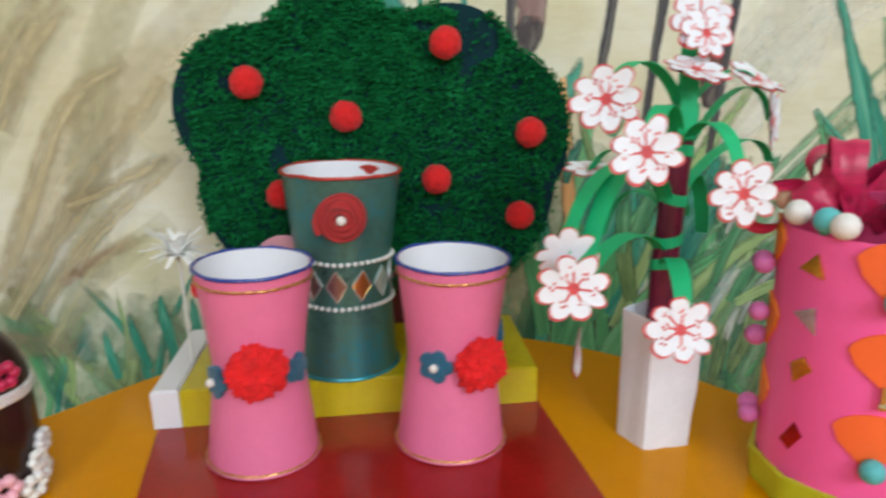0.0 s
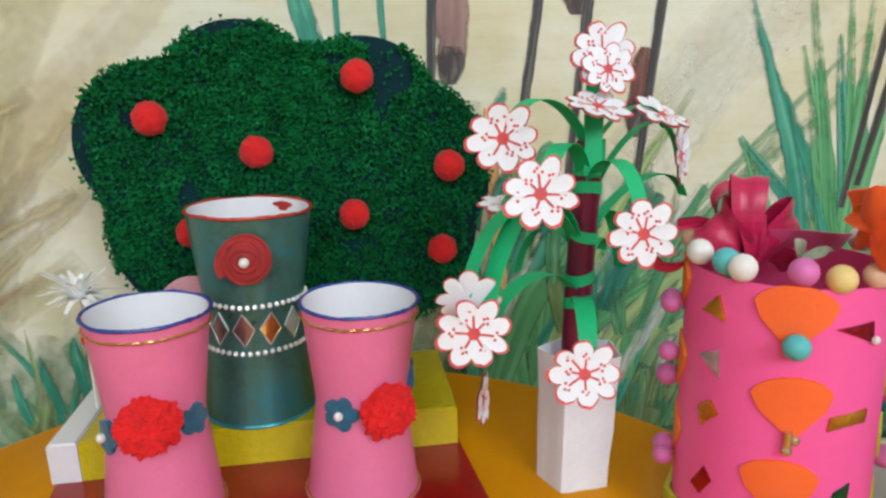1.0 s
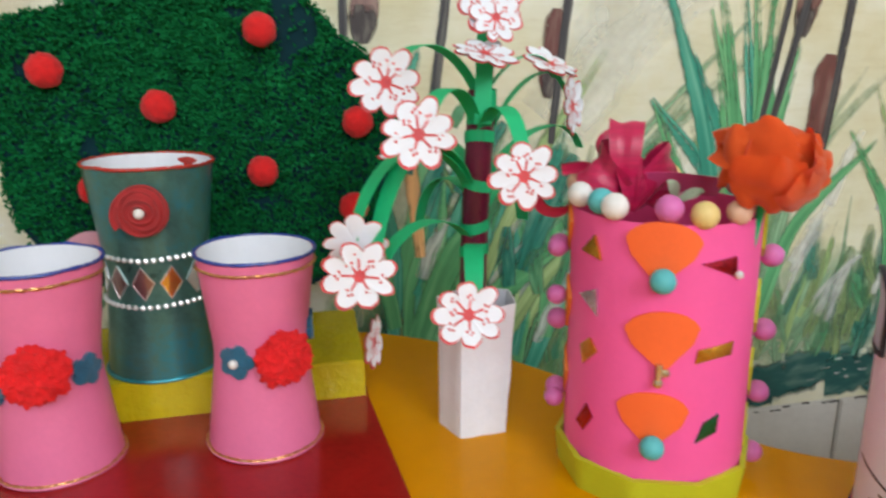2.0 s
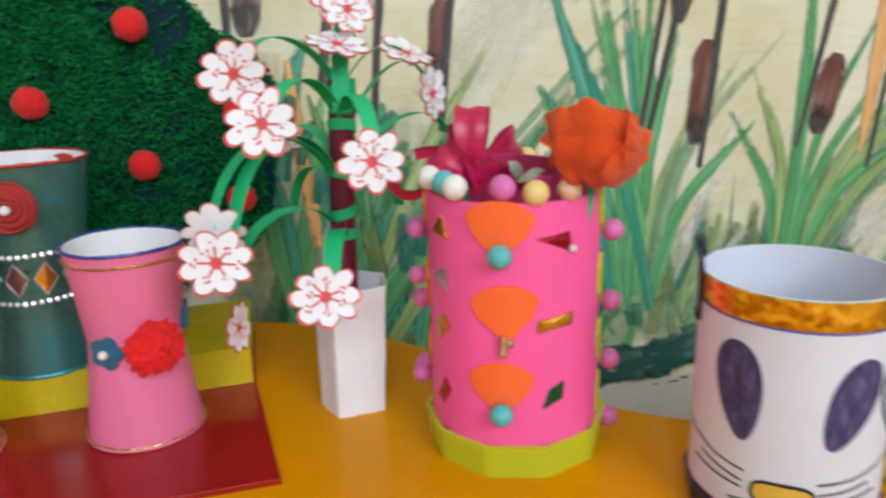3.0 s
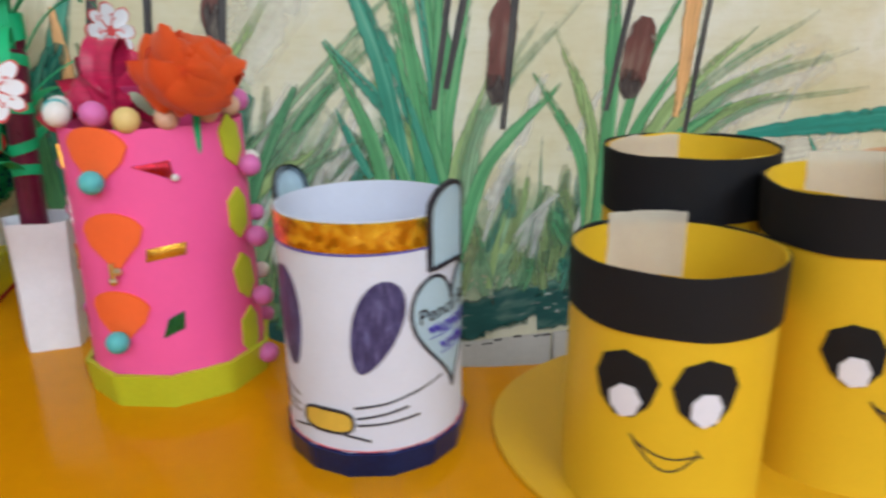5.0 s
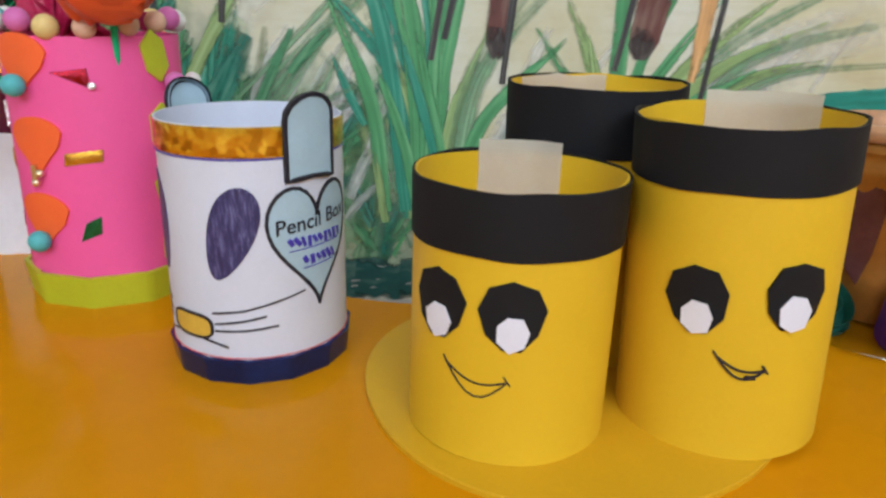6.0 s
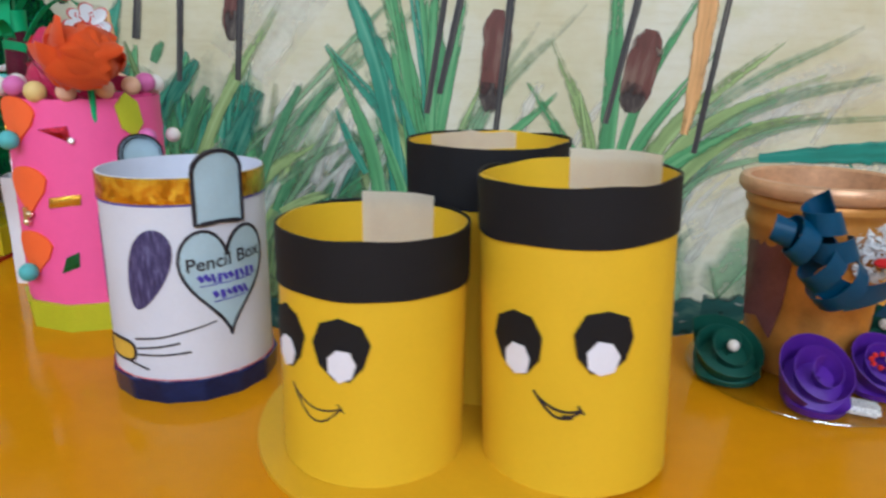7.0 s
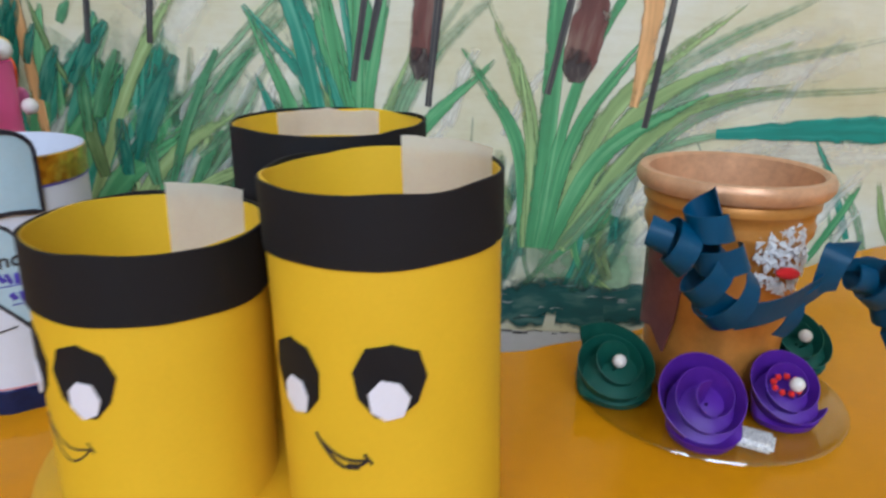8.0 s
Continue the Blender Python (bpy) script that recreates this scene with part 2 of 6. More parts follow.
M_SATIN = surface("maroon_satin", (0.52, 0.013, 0.085), 0.32, scale=30, fine=900, vary=0.35, sheen=0.08, bump=0.1, stretch=(1, 1, 8))
M_SATIN_PINK = surface("pink_satin", (0.62, 0.05, 0.20), 0.3, scale=14, fine=900, vary=0.2, sheen=0.3)
M_PALE_SATIN = surface("pale_pink_satin", (0.85, 0.45, 0.55), 0.35, scale=14, fine=600, vary=0.12)
BEADS = {k: surface("bead_" + k, c, 0.55, scale=120, fine=1500, vary=0.10, bump=0.35) for k, c in {
    "teal": (0.10, 0.48, 0.52), "white": (0.80, 0.78, 0.78), "pink": (0.68, 0.16, 0.46), "yellow": (0.80, 0.60, 0.24), "peach": (0.80, 0.50, 0.36)}.items()}
FOILS = {k: surface("foil_" + k, c, 0.16, metal=0.9, scale=90, fine=500, vary=0.6, bump=0.8, depth=0.002) for k, c in {
    "gold": (0.72, 0.38, 0.05), "red": (0.40, 0.02, 0.04), "green": (0.03, 0.22, 0.10), "silver": (0.7, 0.68, 0.68)}.items()}
M_PIN = surface("gold_pin", (0.75, 0.62, 0.42), 0.2, metal=0.9, scale=90, fine=500)
M_HOLO = glitter("holographic_gold", (0.75, 0.41, 0.03), (1.0, 0.80, 0.10), 260, 0.22, 0.85)
M_BLUE_FOIL = surface("navy_foil", (0.012, 0.030, 0.16), 0.18, metal=0.55, scale=30, fine=200, vary=0.5, bump=0.1)
M_INK = surface("violet_marker", (0.043, 0.036, 0.135), 0.5, scale=160, fine=900, vary=0.6, stretch=(3, 3, 0.5), other=(0.20, 0.20, 0.42))
M_BLACK_INK = surface("black_marker", (0.015, 0.013, 0.025), 0.55, scale=120, fine=900, vary=0.3)
M_INK_BLUE = surface("blue_pen", (0.06, 0.04, 0.42), 0.5, scale=120, fine=900, vary=0.3)
M_NOSE = surface("ochre_marker", (0.72, 0.46, 0.06), 0.55, scale=90, fine=600, vary=0.15)
M_PALE_BLUE = surface("pale_blue_paper", (0.42, 0.58, 0.70), 0.6, scale=60, fine=500, vary=0.08)
M_BEE = surface("yellow_card", (0.86, 0.545, 0.019), 0.50, scale=12, fine=450, vary=0.05, bump=0.12, thin_paper=0.10)
M_BEE_BASE = surface("yellow_card_base", (0.72, 0.405, 0.008), 0.5, scale=12, fine=450, vary=0.08)
M_BLACK_CARD = surface("black_card", (0.010, 0.010, 0.013), 0.7, scale=30, fine=500, vary=0.2, spec=0.25)
M_EYE_WHITE = surface("eye_paper", (0.80, 0.80, 0.92), 0.6, scale=40, fine=500, vary=0.05)
M_TAPE = surface("masking_tape", (0.98, 0.94, 0.88), 0.40, scale=60, fine=500, vary=0.05, bump=0.35, depth=0.0010, thin_paper=0.50)
M_COPPER = surface("copper_gold_paint", (0.52, 0.225, 0.045), 0.38, metal=0.35, scale=14, fine=180, vary=0.25, bump=0.2, depth=0.001)
M_COPPER_LIP = surface("copper_lip", (0.62, 0.34, 0.19), 0.32, metal=0.25, scale=30, fine=180, vary=0.3, bump=0.2)
M_PLUM = surface("plum_foil", (0.20, 0.075, 0.08), 0.25, metal=0.3, scale=30, fine=200, vary=0.3)
M_GREEN_ROSE = surface("deep_green_paper", (0.003, 0.085, 0.060), 0.6, scale=30, fine=400, vary=0.2)
M_PURPLE_ROSE = surface("purple_paper", (0.098, 0.017, 0.33), 0.5, scale=30, fine=400, vary=0.15)
M_TEAL_RIBBON = surface("petrol_ribbon", (0.001, 0.055, 0.130), 0.42, scale=30, fine=500, vary=0.2, spec=0.25)
M_SPARKLE = glitter("white_sparkle", (0.85, 0.86, 0.90), (1, 1, 1), 1500, 0.3, 0.1)
M_SEQUIN = surface("clear_sequin", (0.88, 0.89, 0.92), 0.15, scale=60, fine=500, vary=0.05, bump=0, thin_paper=0.35)
M_TINSEL = surface("white_tinsel", (0.86, 0.87, 0.86), 0.25, scale=60, fine=500)
M_PLASTIC = clear("clear_plastic", (0.93, 0.94, 0.84))
M_BOTTLE = surface("dark_maroon_paint", (0.026, 0.009, 0.007), 0.30, scale=20, fine=200, vary=0.5)
M_SPECK = surface("brown_foil_scrap", (0.20, 0.085, 0.02), 0.4, metal=0.3, scale=60, fine=300)

# ---------------------------------------------------------------- building tools
def finish(name, bm, material, smooth=True, angle=38):
    bmesh.ops.transform(bm, matrix=Matrix.Scale(SIZE, 4), verts=bm.verts)
    me = bpy.data.meshes.new(name)
    if smooth:
        for f in bm.faces:
            f.smooth = True
    bm.to_mesh(me)
    bm.free()
    if smooth:
        me.set_sharp_from_angle(angle=radians(angle))
    me.materials.append(material)
    return me


def part(name, bm, material, parent, label="", smooth=True):
    ob = new(name, finish(name, bm, material, smooth))
    ob.parent = parent
    if label:
        ob["label"] = label
    return ob


def piece(name, mesh, parent, m):
    """One of many alike pieces on shared mesh data; m in drawing units."""
    ob = new(name, mesh)
    ob.parent = parent
    s = m.copy()
    s.translation = s.translation * SIZE
    ob.matrix_local = s
    return ob


def thing(name, at, label, category, group="", turn=0.0, lean=0.0):
    ob = new(name)
    ob.empty_display_size = 0.03
    ob.matrix_world = Matrix.Translation(Vector(at) * SIZE) @ Matrix.Rotation(radians(lean), 4, 'Y') @ Matrix.Rotation(radians(turn), 4, 'Z')
    return tagged(ob, label, category, group)


def structure(name, bm, material, smooth=False):
    return tagged(new(name, finish(name, bm, material, smooth)), kind="structure", label=name.replace("_", " "))


def box(bm, lo, hi, bevel=0.0):
    r = bmesh.ops.create_cube(bm, size=1)
    for v in r["verts"]:
        v.co = Vector(lo[i] + (v.co[i] + 0.5) * (hi[i] - lo[i]) for i in range(3))
    if bevel:
        es = list({e for v in r["verts"] for e in v.link_edges})
        bmesh.ops.bevel(bm, geom=es, offset=bevel, segments=2, affect='EDGES')


def lathe(bm, profile, seg=72, closed=True, wob=0.0, seed=0.0, flat=0):
    """Surface of revolution about z; wob makes it hand-made, flat turns it into a polygon of that many sides."""
    rings = []
    for r, z in profile:
        ring = []
        for i in range(seg):
            a = 2 * math.pi * i / seg
            k = 1 + wob * noise.noise((math.cos(a) * 1.3 + seed, math.sin(a) * 1.3, z * 6 + seed))
            if flat:
                q = math.pi / flat
                k *= math.cos(q) / math.cos((a % (2 * q)) - q) * 1.02
            ring.append(bm.verts.new((r * k * math.sin(a), -r * k * math.cos(a), z)))
        rings.append(ring)
    pairs = list(zip(rings, rings[1:])) + ([(rings[-1], rings[0])] if closed else [])
    for a, b in pairs:
        for i in range(seg):
            j = (i + 1) % seg
            bm.faces.new((a[i], a[j], b[j], b[i]))
    return rings


def ball(bm, r, at=(0, 0, 0), u=16, v=10, squash=(1, 1, 1)):
    return bmesh.ops.create_uvsphere(bm, u_segments=u, v_segments=v, radius=r, matrix=Matrix.Translation(at) @ Matrix.Diagonal((*squash, 1)))["verts"]


def on_drum(r, deg, s, z, out=0.0):
    """Point on an upright drum of radius r: deg counts from the drum's front towards its right, s along the arc."""
    a = radians(deg) + s / r
    return Vector(((r + out) * math.sin(a), -(r + out) * math.cos(a), z))


def decal(bm, outline, r, deg, z, out=0.0006, rings=5, drum=None, tilt=0.0, taper=None):
    """A cut shape glued round a drum; outline is star-shaped about its own origin, in (s, z)."""
    c, sn = math.cos(radians(tilt)), math.sin(radians(tilt))
    rad = taper or (lambda zz: r)

    def put(s, dz, o):
        zz = z + dz
        return bm.verts.new(on_drum(rad(zz), deg, s, zz, o))
    pts = [(s * c - q * sn, s * sn + q * c) for s, q in outline]
    centre = put(0, 0, out)
    prev = None
    for k in range(1, rings + 1):
        f = k / rings
        ring = [put(s * f, q * f, out) for s, q in pts]
        for i in range(len(pts)):
            j = (i + 1) % len(pts)
            if prev:
                bm.faces.new((prev[i], ring[i], ring[j], prev[j]))
            else:
                bm.faces.new((centre, ring[i], ring[j]))
        prev = ring
    skirt = [put(s, q, -0.0004) for s, q in pts]
    for i in range(len(pts)):
        j = (i + 1) % len(pts)
        bm.faces.new((prev[i], skirt[i], skirt[j], prev[j]))


def pen(bm, pts, r, deg, z, width=0.0012, out=0.0005, closed=False, taper=None):
    """A drawn line round a drum through points (s, dz)."""
    rad = taper or (lambda zz: r)
    fine = []
    n = len(pts)
    for i in range(n if closed else n - 1):
        a, b = Vector(pts[i]), Vector(pts[(i + 1) % n])
        for k in range(4):
            fine.append(a.lerp(b, k / 4))
    fine.append(Vector(pts[0]) if closed else Vector(pts[-1]))
    rows = []
    for i, p in enumerate(fine):
        d = (fine[min(i + 1, len(fine) - 1)] - fine[max(i - 1, 0)])
        if closed and i in (0, len(fine) - 1):
            d = fine[1] - fine[-2]
        d = d.normalized() if d.length else Vector((1, 0))
        q = Vector((-d.y, d.x)) * width * 0.5 * (1 + 0.25 * noise.noise((p.x * 300, p.y * 300, 3)))
        rows.append([bm.verts.new(on_drum(rad(z + (p + q * k).y), deg, (p + q * k).x, z + (p + q * k).y, o)) for k, o in ((-1, -0.0003), (-0.8, out), (0.8, out), (1, -0.0003))])
    for a, b in zip(rows, rows[1:]):
        for k in range(3):
            bm.faces.new((a[k], a[k + 1], b[k + 1], b[k]))


def ellipse(a, b, n=28, power=2.0):
    pts = []
    for i in range(n):
        t = 2 * math.pi * i / n
        c, s = math.cos(t), math.sin(t)
        pts.append((a * math.copysign(abs(c) ** (2 / power), c), b * math.copysign(abs(s) ** (2 / power), s)))
    return pts


def bezier(p0, p1, p2, p3, n=14):
    p0, p1, p2, p3 = map(Vector, (p0, p1, p2, p3))
    return [p0 * (1 - t) ** 3 + p1 * 3 * t * (1 - t) ** 2 + p2 * 3 * t * t * (1 - t) + p3 * t ** 3 for t in (i / n for i in range(n + 1))]


def strip(bm, pts, widths, side=None, thick=0.0004, twist=0.0):
    """A band of paper or ribbon along pts; side is the direction of its width."""
    n = len(pts)
    rows = []
    for i, p in enumerate(pts):
        d = (pts[min(i + 1, n - 1)] - pts[max(i - 1, 0)]).normalized()
        w = Vector(side(i / (n - 1))) if callable(side) else Vector(side) if side else d.cross(Vector((0, 0, 1)))
        w = w - d * w.dot(d)
        w = w.normalized() if w.length > 1e-6 else Vector((1, 0, 0))
        if twist:
            w = Matrix.Rotation(twist * i / (n - 1), 3, d) @ w
        up = d.cross(w).normalized() * thick * 0.5
        h = (widths(i / (n - 1)) if callable(widths) else widths) * 0.5
        rows.append([bm.verts.new(q) for q in (p - w * h + up, p + w * h + up, p + w * h - up, p - w * h - up)])
    for a, b in zip(rows, rows[1:]):
        for k in range(4):
            bm.faces.new((a[k], a[(k + 1) % 4], b[(k + 1) % 4], b[k]))
    bm.faces.new(rows[0])
    bm.faces.new(rows[-1][::-1])


def cord(bm, pts, r, seg=6, closed=False, twist=0.0):
    n = len(pts)
    rows = []
    for i, p in enumerate(pts):
        a, b = (pts[(i + 1) % n], pts[i - 1]) if closed else (pts[min(i + 1, n - 1)], pts[max(i - 1, 0)])
        d = (a - b).normalized()
        u = d.cross(Vector((0, 0, 1)))
        u = u.normalized() if u.length > 1e-5 else Vector((1, 0, 0))
        v = d.cross(u)
        k = r(i / (n - 1)) if callable(r) else r
        rows.append([bm.verts.new(p + (u * math.cos(q) + v * math.sin(q)) * k * (1 + 0.25 * math.cos(2 * q + i * twist) * (twist != 0))) for q in (2 * math.pi * j / seg for j in range(seg))])
    loop = list(zip(rows, rows[1:])) + ([(rows[-1], rows[0])] if closed else [])
    for a, b in loop:
        for k in range(seg):
            bm.faces.new((a[k], a[(k + 1) % seg], b[(k + 1) % seg], b[k]))
    if not closed:
        bm.faces.new(rows[0][::-1])
        bm.faces.new(rows[-1])


def circle(r, z, n=72, wob=0.0, seed=0):
    return [Vector((r * math.sin(a), -r * math.cos(a), z + wob * noise.noise((math.cos(a) * 2, math.sin(a) * 2, seed)))) for a in (2 * math.pi * i / n for i in range(n))]


def slab(bm, outline, z0, z1, bevel=0.0):
    """A flat plate with an outline in x, y."""
    low = [bm.verts.new((x, y, z0)) for x, y in outline]
    f = bm.faces.new(low)
    r = bmesh.ops.extrude_face_region(bm, geom=[f])
    top = [e for e in r["geom"] if isinstance(e, bmesh.types.BMVert)]
    for v in top:
        v.co.z = z1
    bmesh.ops.recalc_face_normals(bm, faces=bm.faces)
    if bevel:
        es = [e for e in bm.edges if len(e.link_faces) == 2 and abs(e.verts[0].co.z - e.verts[1].co.z) < 1e-6 and e.verts[0].co.z > (z0 + z1) / 2]
        bmesh.ops.bevel(bm, geom=es, offset=bevel, segments=3, affect='EDGES')


def smooth_line(points, per=8):
    """Catmull-Rom through plan points."""
    out = []
    p = [Vector(q) for q in points]
    p = [2 * p[0] - p[1]] + p + [2 * p[-1] - p[-2]]
    for i in range(1, len(p) - 2):
        for k in range(per):
            t = k / per
            out.append(0.5 * (2 * p[i] + (p[i + 1] - p[i - 1]) * t + (2 * p[i - 1] - 5 * p[i] + 4 * p[i + 1] - p[i + 2]) * t * t + (3 * p[i] - p[i - 1] - 3 * p[i + 1] + p[i + 2]) * t ** 3))
    out.append(p[-2])
    return out


# ---------------------------------------------------------------- room
WALL = 0.778
FLOOR, CEILING = -0.62, 2.45
LEFT, RIGHT, BEHIND = -2.6, 3.6, WALL_BEHIND / SIZE

bm = bmesh.new()
box(bm, (LEFT - 0.1, WALL, FLOOR), (RIGHT + 0.1, WALL + 0.12, CEILING))
wall_back = structure("wall_back", bm, M_WALL)
bm = bmesh.new()
box(bm, (LEFT - 0.1, BEHIND - 0.12, FLOOR - 0.08), (RIGHT + 0.1, WALL + 0.12, FLOOR))
structure("floor", bm, M_FLOOR)
bm = bmesh.new()
box(bm, (LEFT - 0.1, BEHIND - 0.12, CEILING), (RIGHT + 0.1, WALL + 0.12, CEILING + 0.08))
structure("ceiling", bm, M_PLASTER)
for name, x0, x1 in (("wall_left", LEFT - 0.1, LEFT), ("wall_right", RIGHT, RIGHT + 0.1)):
    bm = bmesh.new()
    box(bm, (x0, BEHIND, FLOOR), (x1, WALL, CEILING))
    structure(name, bm, M_PLASTER)
# the wall behind, with two window openings
bm = bmesh.new()
z0, z1 = (WINDOW_Z - 0.5) / SIZE, (WINDOW_Z + 0.5) / SIZE
a0, a1, b0, b1 = -1.15 / SIZE, -0.35 / SIZE, 0.40 / SIZE, 1.90 / SIZE
for x0, x1, lo, hi in ((LEFT, RIGHT, FLOOR, z0), (LEFT, RIGHT, z1, CEILING), (LEFT, a0, z0, z1), (a1, b0, z0, z1), (b1, RIGHT, z0, z1)):
    box(bm, (x0, BEHIND - 0.12, lo), (x1, BEHIND, hi))
structure("wall_behind", bm, M_PLASTER)

# skirting tiles under the mural
tile_bm = bmesh.new()
TILE_TOP, TILE_W = -0.164, 0.30
box(tile_bm, (-TILE_W / 2 + 0.002, -0.008, FLOOR - TILE_TOP), (TILE_W / 2 - 0.002, 0.0, 0.0), 0.002)
tile_mesh = finish("tile", tile_bm, M_TILE)
for i in range(-7, 9):
    piece("tile", tile_mesh, wall_back, Matrix.Translation((0.655 + i * TILE_W, WALL, TILE_TOP)))

# ---------------------------------------------------------------- table
bm = bmesh.new()
back_edge = smooth_line([(-0.95, 0.05), (-0.60, 0.37), (-0.42, 0.535), (-0.306, 0.632), (-0.225, 0.712), (-0.15, 0.758), (-0.05, 0.771), (0.12, 0.768), (0.19, 0.748),
                         (0.275, 0.684), (0.345, 0.598), (0.395, 0.525), (0.440, 0.466), (0.49, 0.425), (0.56, 0.394), (0.62, 0.380), (0.72, 0.374),
                         (0.828, 0.386), (0.862, 0.402), (0.943, 0.444), (1.07, 0.555), (1.188, 0.651), (1.26, 0.697), (1.38, 0.755), (1.55, 0.771)], 6)
outline = [(p.x, p.y) for p in back_edge] + [(2.1, 0.6), (2.2, 0.1), (1.9, -0.45), (1.2, -0.62), (0.2, -0.62), (-0.6, -0.55), (-1.05, -0.25)]
slab(bm, outline, -0.028, 0.0, 0.004)
table = thing("table", (0, 0, 0), "glossy orange-yellow painted wooden table with a wavy edge", "table")
part("tabletop", bm, M_TABLE, table)
for x, y in ((-0.55, -0.3), (1.7, -0.25), (-0.15, 0.6), (1.5, 0.6)):
    bm = bmesh.new()
    cord(bm, [Vector((x, y, FLOOR)), Vector((x, y, -0.028))], 0.022, 16)
    part("leg", bm, M_TABLE_LEG, table)

# ---------------------------------------------------------------- display step and mat
mat = thing("display_mat", (0, 0, 0), "dark red glossy card sheet lying on the table", "mat")
bm = bmesh.new()
slab(bm, [(-0.168, 0.428), (0.168, 0.429), (0.151, 0.597), (0.150, 0.725), (-0.193, 0.72), (-0.190, 0.590)], 0.0, 0.0045, 0.0008)
part("sheet", bm, M_RED_MAT, mat)

step = thing("display_step", (0, 0, 0), "long low box wrapped in glossy yellow paper with a white end", "box")
STEP_TOP = 0.0395


def step_body(x_from, x_to, lift):
    b = bmesh.new()
    y = lambda x: 0.586 + (x + 0.191) * 0.024
    yb = lambda x: 0.731
    slab(b, [(x_from, y(x_from) - lift), (x_to, y(x_to) - lift), (x_to, yb(x_to)), (x_from, yb(x_from))], 0.0047, STEP_TOP + lift, 0.0015)
    return b


part("yellow_wrapping", step_body(-0.168, 0.149, 0), M_YELLOW_WRAP, step)
part("white_end", step_body(-0.192, -0.1685, 0.0006), M_WHITE_PAPER, step, "bare white paper end")

# ---------------------------------------------------------------- waisted cups
def waist_profile(rim, waist, base):
    rad = lambda f: (base + (waist - base) * (f / 0.5) ** 1.0 if f < 0.5 else waist + (rim - waist) * ((f - 0.5) / 0.5) ** 1.0)

    def r(f):
        k = 0.06
        return (rad(max(0, f - k)) + 2 * rad(f) + rad(min(1, f + k))) / 4
    return r


def waisted_cup(at, h, rim, waist, base, label, material, rim_material, group, seed):
    cup = thing("waisted_cup", at, label, "cup", group, lean=1.6)
    r = waist_profile(rim, waist, base)
    n = 26
    outer = [(r(i / n), h * i / n) for i in range(n + 1)]
    inner = [(rr - 0.0013, z) for rr, z in reversed(outer) if z > h * 0.48]
    b = bmesh.new()
    lathe(b, outer + inner[:1], closed=False, wob=0.012, seed=seed)
    part("body", b, material, cup)
    b = bmesh.new()
    lathe(b, [(q, z + 0.0002) for q, z in inner] + [(0.002, inner[-1][1])], closed=False, wob=0.012, seed=seed)
    part("lining", b, M_WHITE_PAPER, cup, "white paper inside")
    b = bmesh.new()
    cord(b, circle(rim + 0.0002, h, 90, 0.0014, seed), lambda f: 0.0014 + 0.0007 * noise.noise((9 * math.cos(6.283 * f), 9 * math.sin(6.283 * f), seed)), 8, True)
    part("rim", b, rim_material, cup, "hand-painted rim")
    return cup, (lambda z: r(max(0.0, min(1.0, z / h))))


def felt_flower(parent, rad, deg, z, size=0.0125, pearl=True):
    b = bmesh.new()
    pts = [((size * (0.72 + 0.28 * abs(math.cos(2.5 * t)))) * math.cos(t), (size * (0.72 + 0.28 * abs(math.cos(2.5 * t)))) * math.sin(t)) for t in (2 * math.pi * i / 40 for i in range(40))]
    decal(b, pts, rad(z), deg, z, 0.0042, 4)
    for v in b.verts:
        v.co += Vector((noise.noise(v.co * 260), noise.noise(v.co * 260 + Vector((9, 0, 0))), noise.noise(v.co * 260 + Vector((0, 9, 0))))) * 0.0011
    f = part("felt_flower", b, M_BLUE_FELT, parent, "blue felt flower")
    if pearl:
        b = bmesh.new()
        ball(b, 0.0036, on_drum(rad(z), deg, 0, z, 0.0062))
        part("pearl", b, M_PEARL, f, "white pearl bead")


def wool_pom(parent, rad, deg, z, size, seed):
    """A fluffy tuft: a ball broken up into many small frilled lumps."""
    rng = random.Random(seed)
    c = on_drum(rad(z), deg, 0, z, size * 0.30)
    out = Vector((math.sin(radians(deg)), -math.cos(radians(deg)), 0))
    b = bmesh.new()
    bmesh.ops.create_icosphere(b, subdivisions=5, radius=size, matrix=Matrix.Translation(c))
    for v in b.verts:
        d = (v.co - c).normalized()
        k = 0.80 + 0.30 * noise.turbulence(d * 3.4 + Vector((seed, 0, 0)), 3, True) + 0.12 * noise.noise(d * 2 + Vector((0, seed, 0))) + rng.uniform(-0.05, 0.06)
        p = d * size * k
        v.co = c + p - out * p.dot(out) * 0.30
    part("wool_pompom", b, M_RED_WOOL, parent, "fluffy red wool pompom")


def glitter_cord(parent, r, z, seed):
    b = bmesh.new()
    cord(b, circle(r, z, 150, 0.0012, seed), 0.0012, 5, True, 1.3)
    part("glitter_cord", b, M_GOLD_CORD, parent, "gold glitter cord")


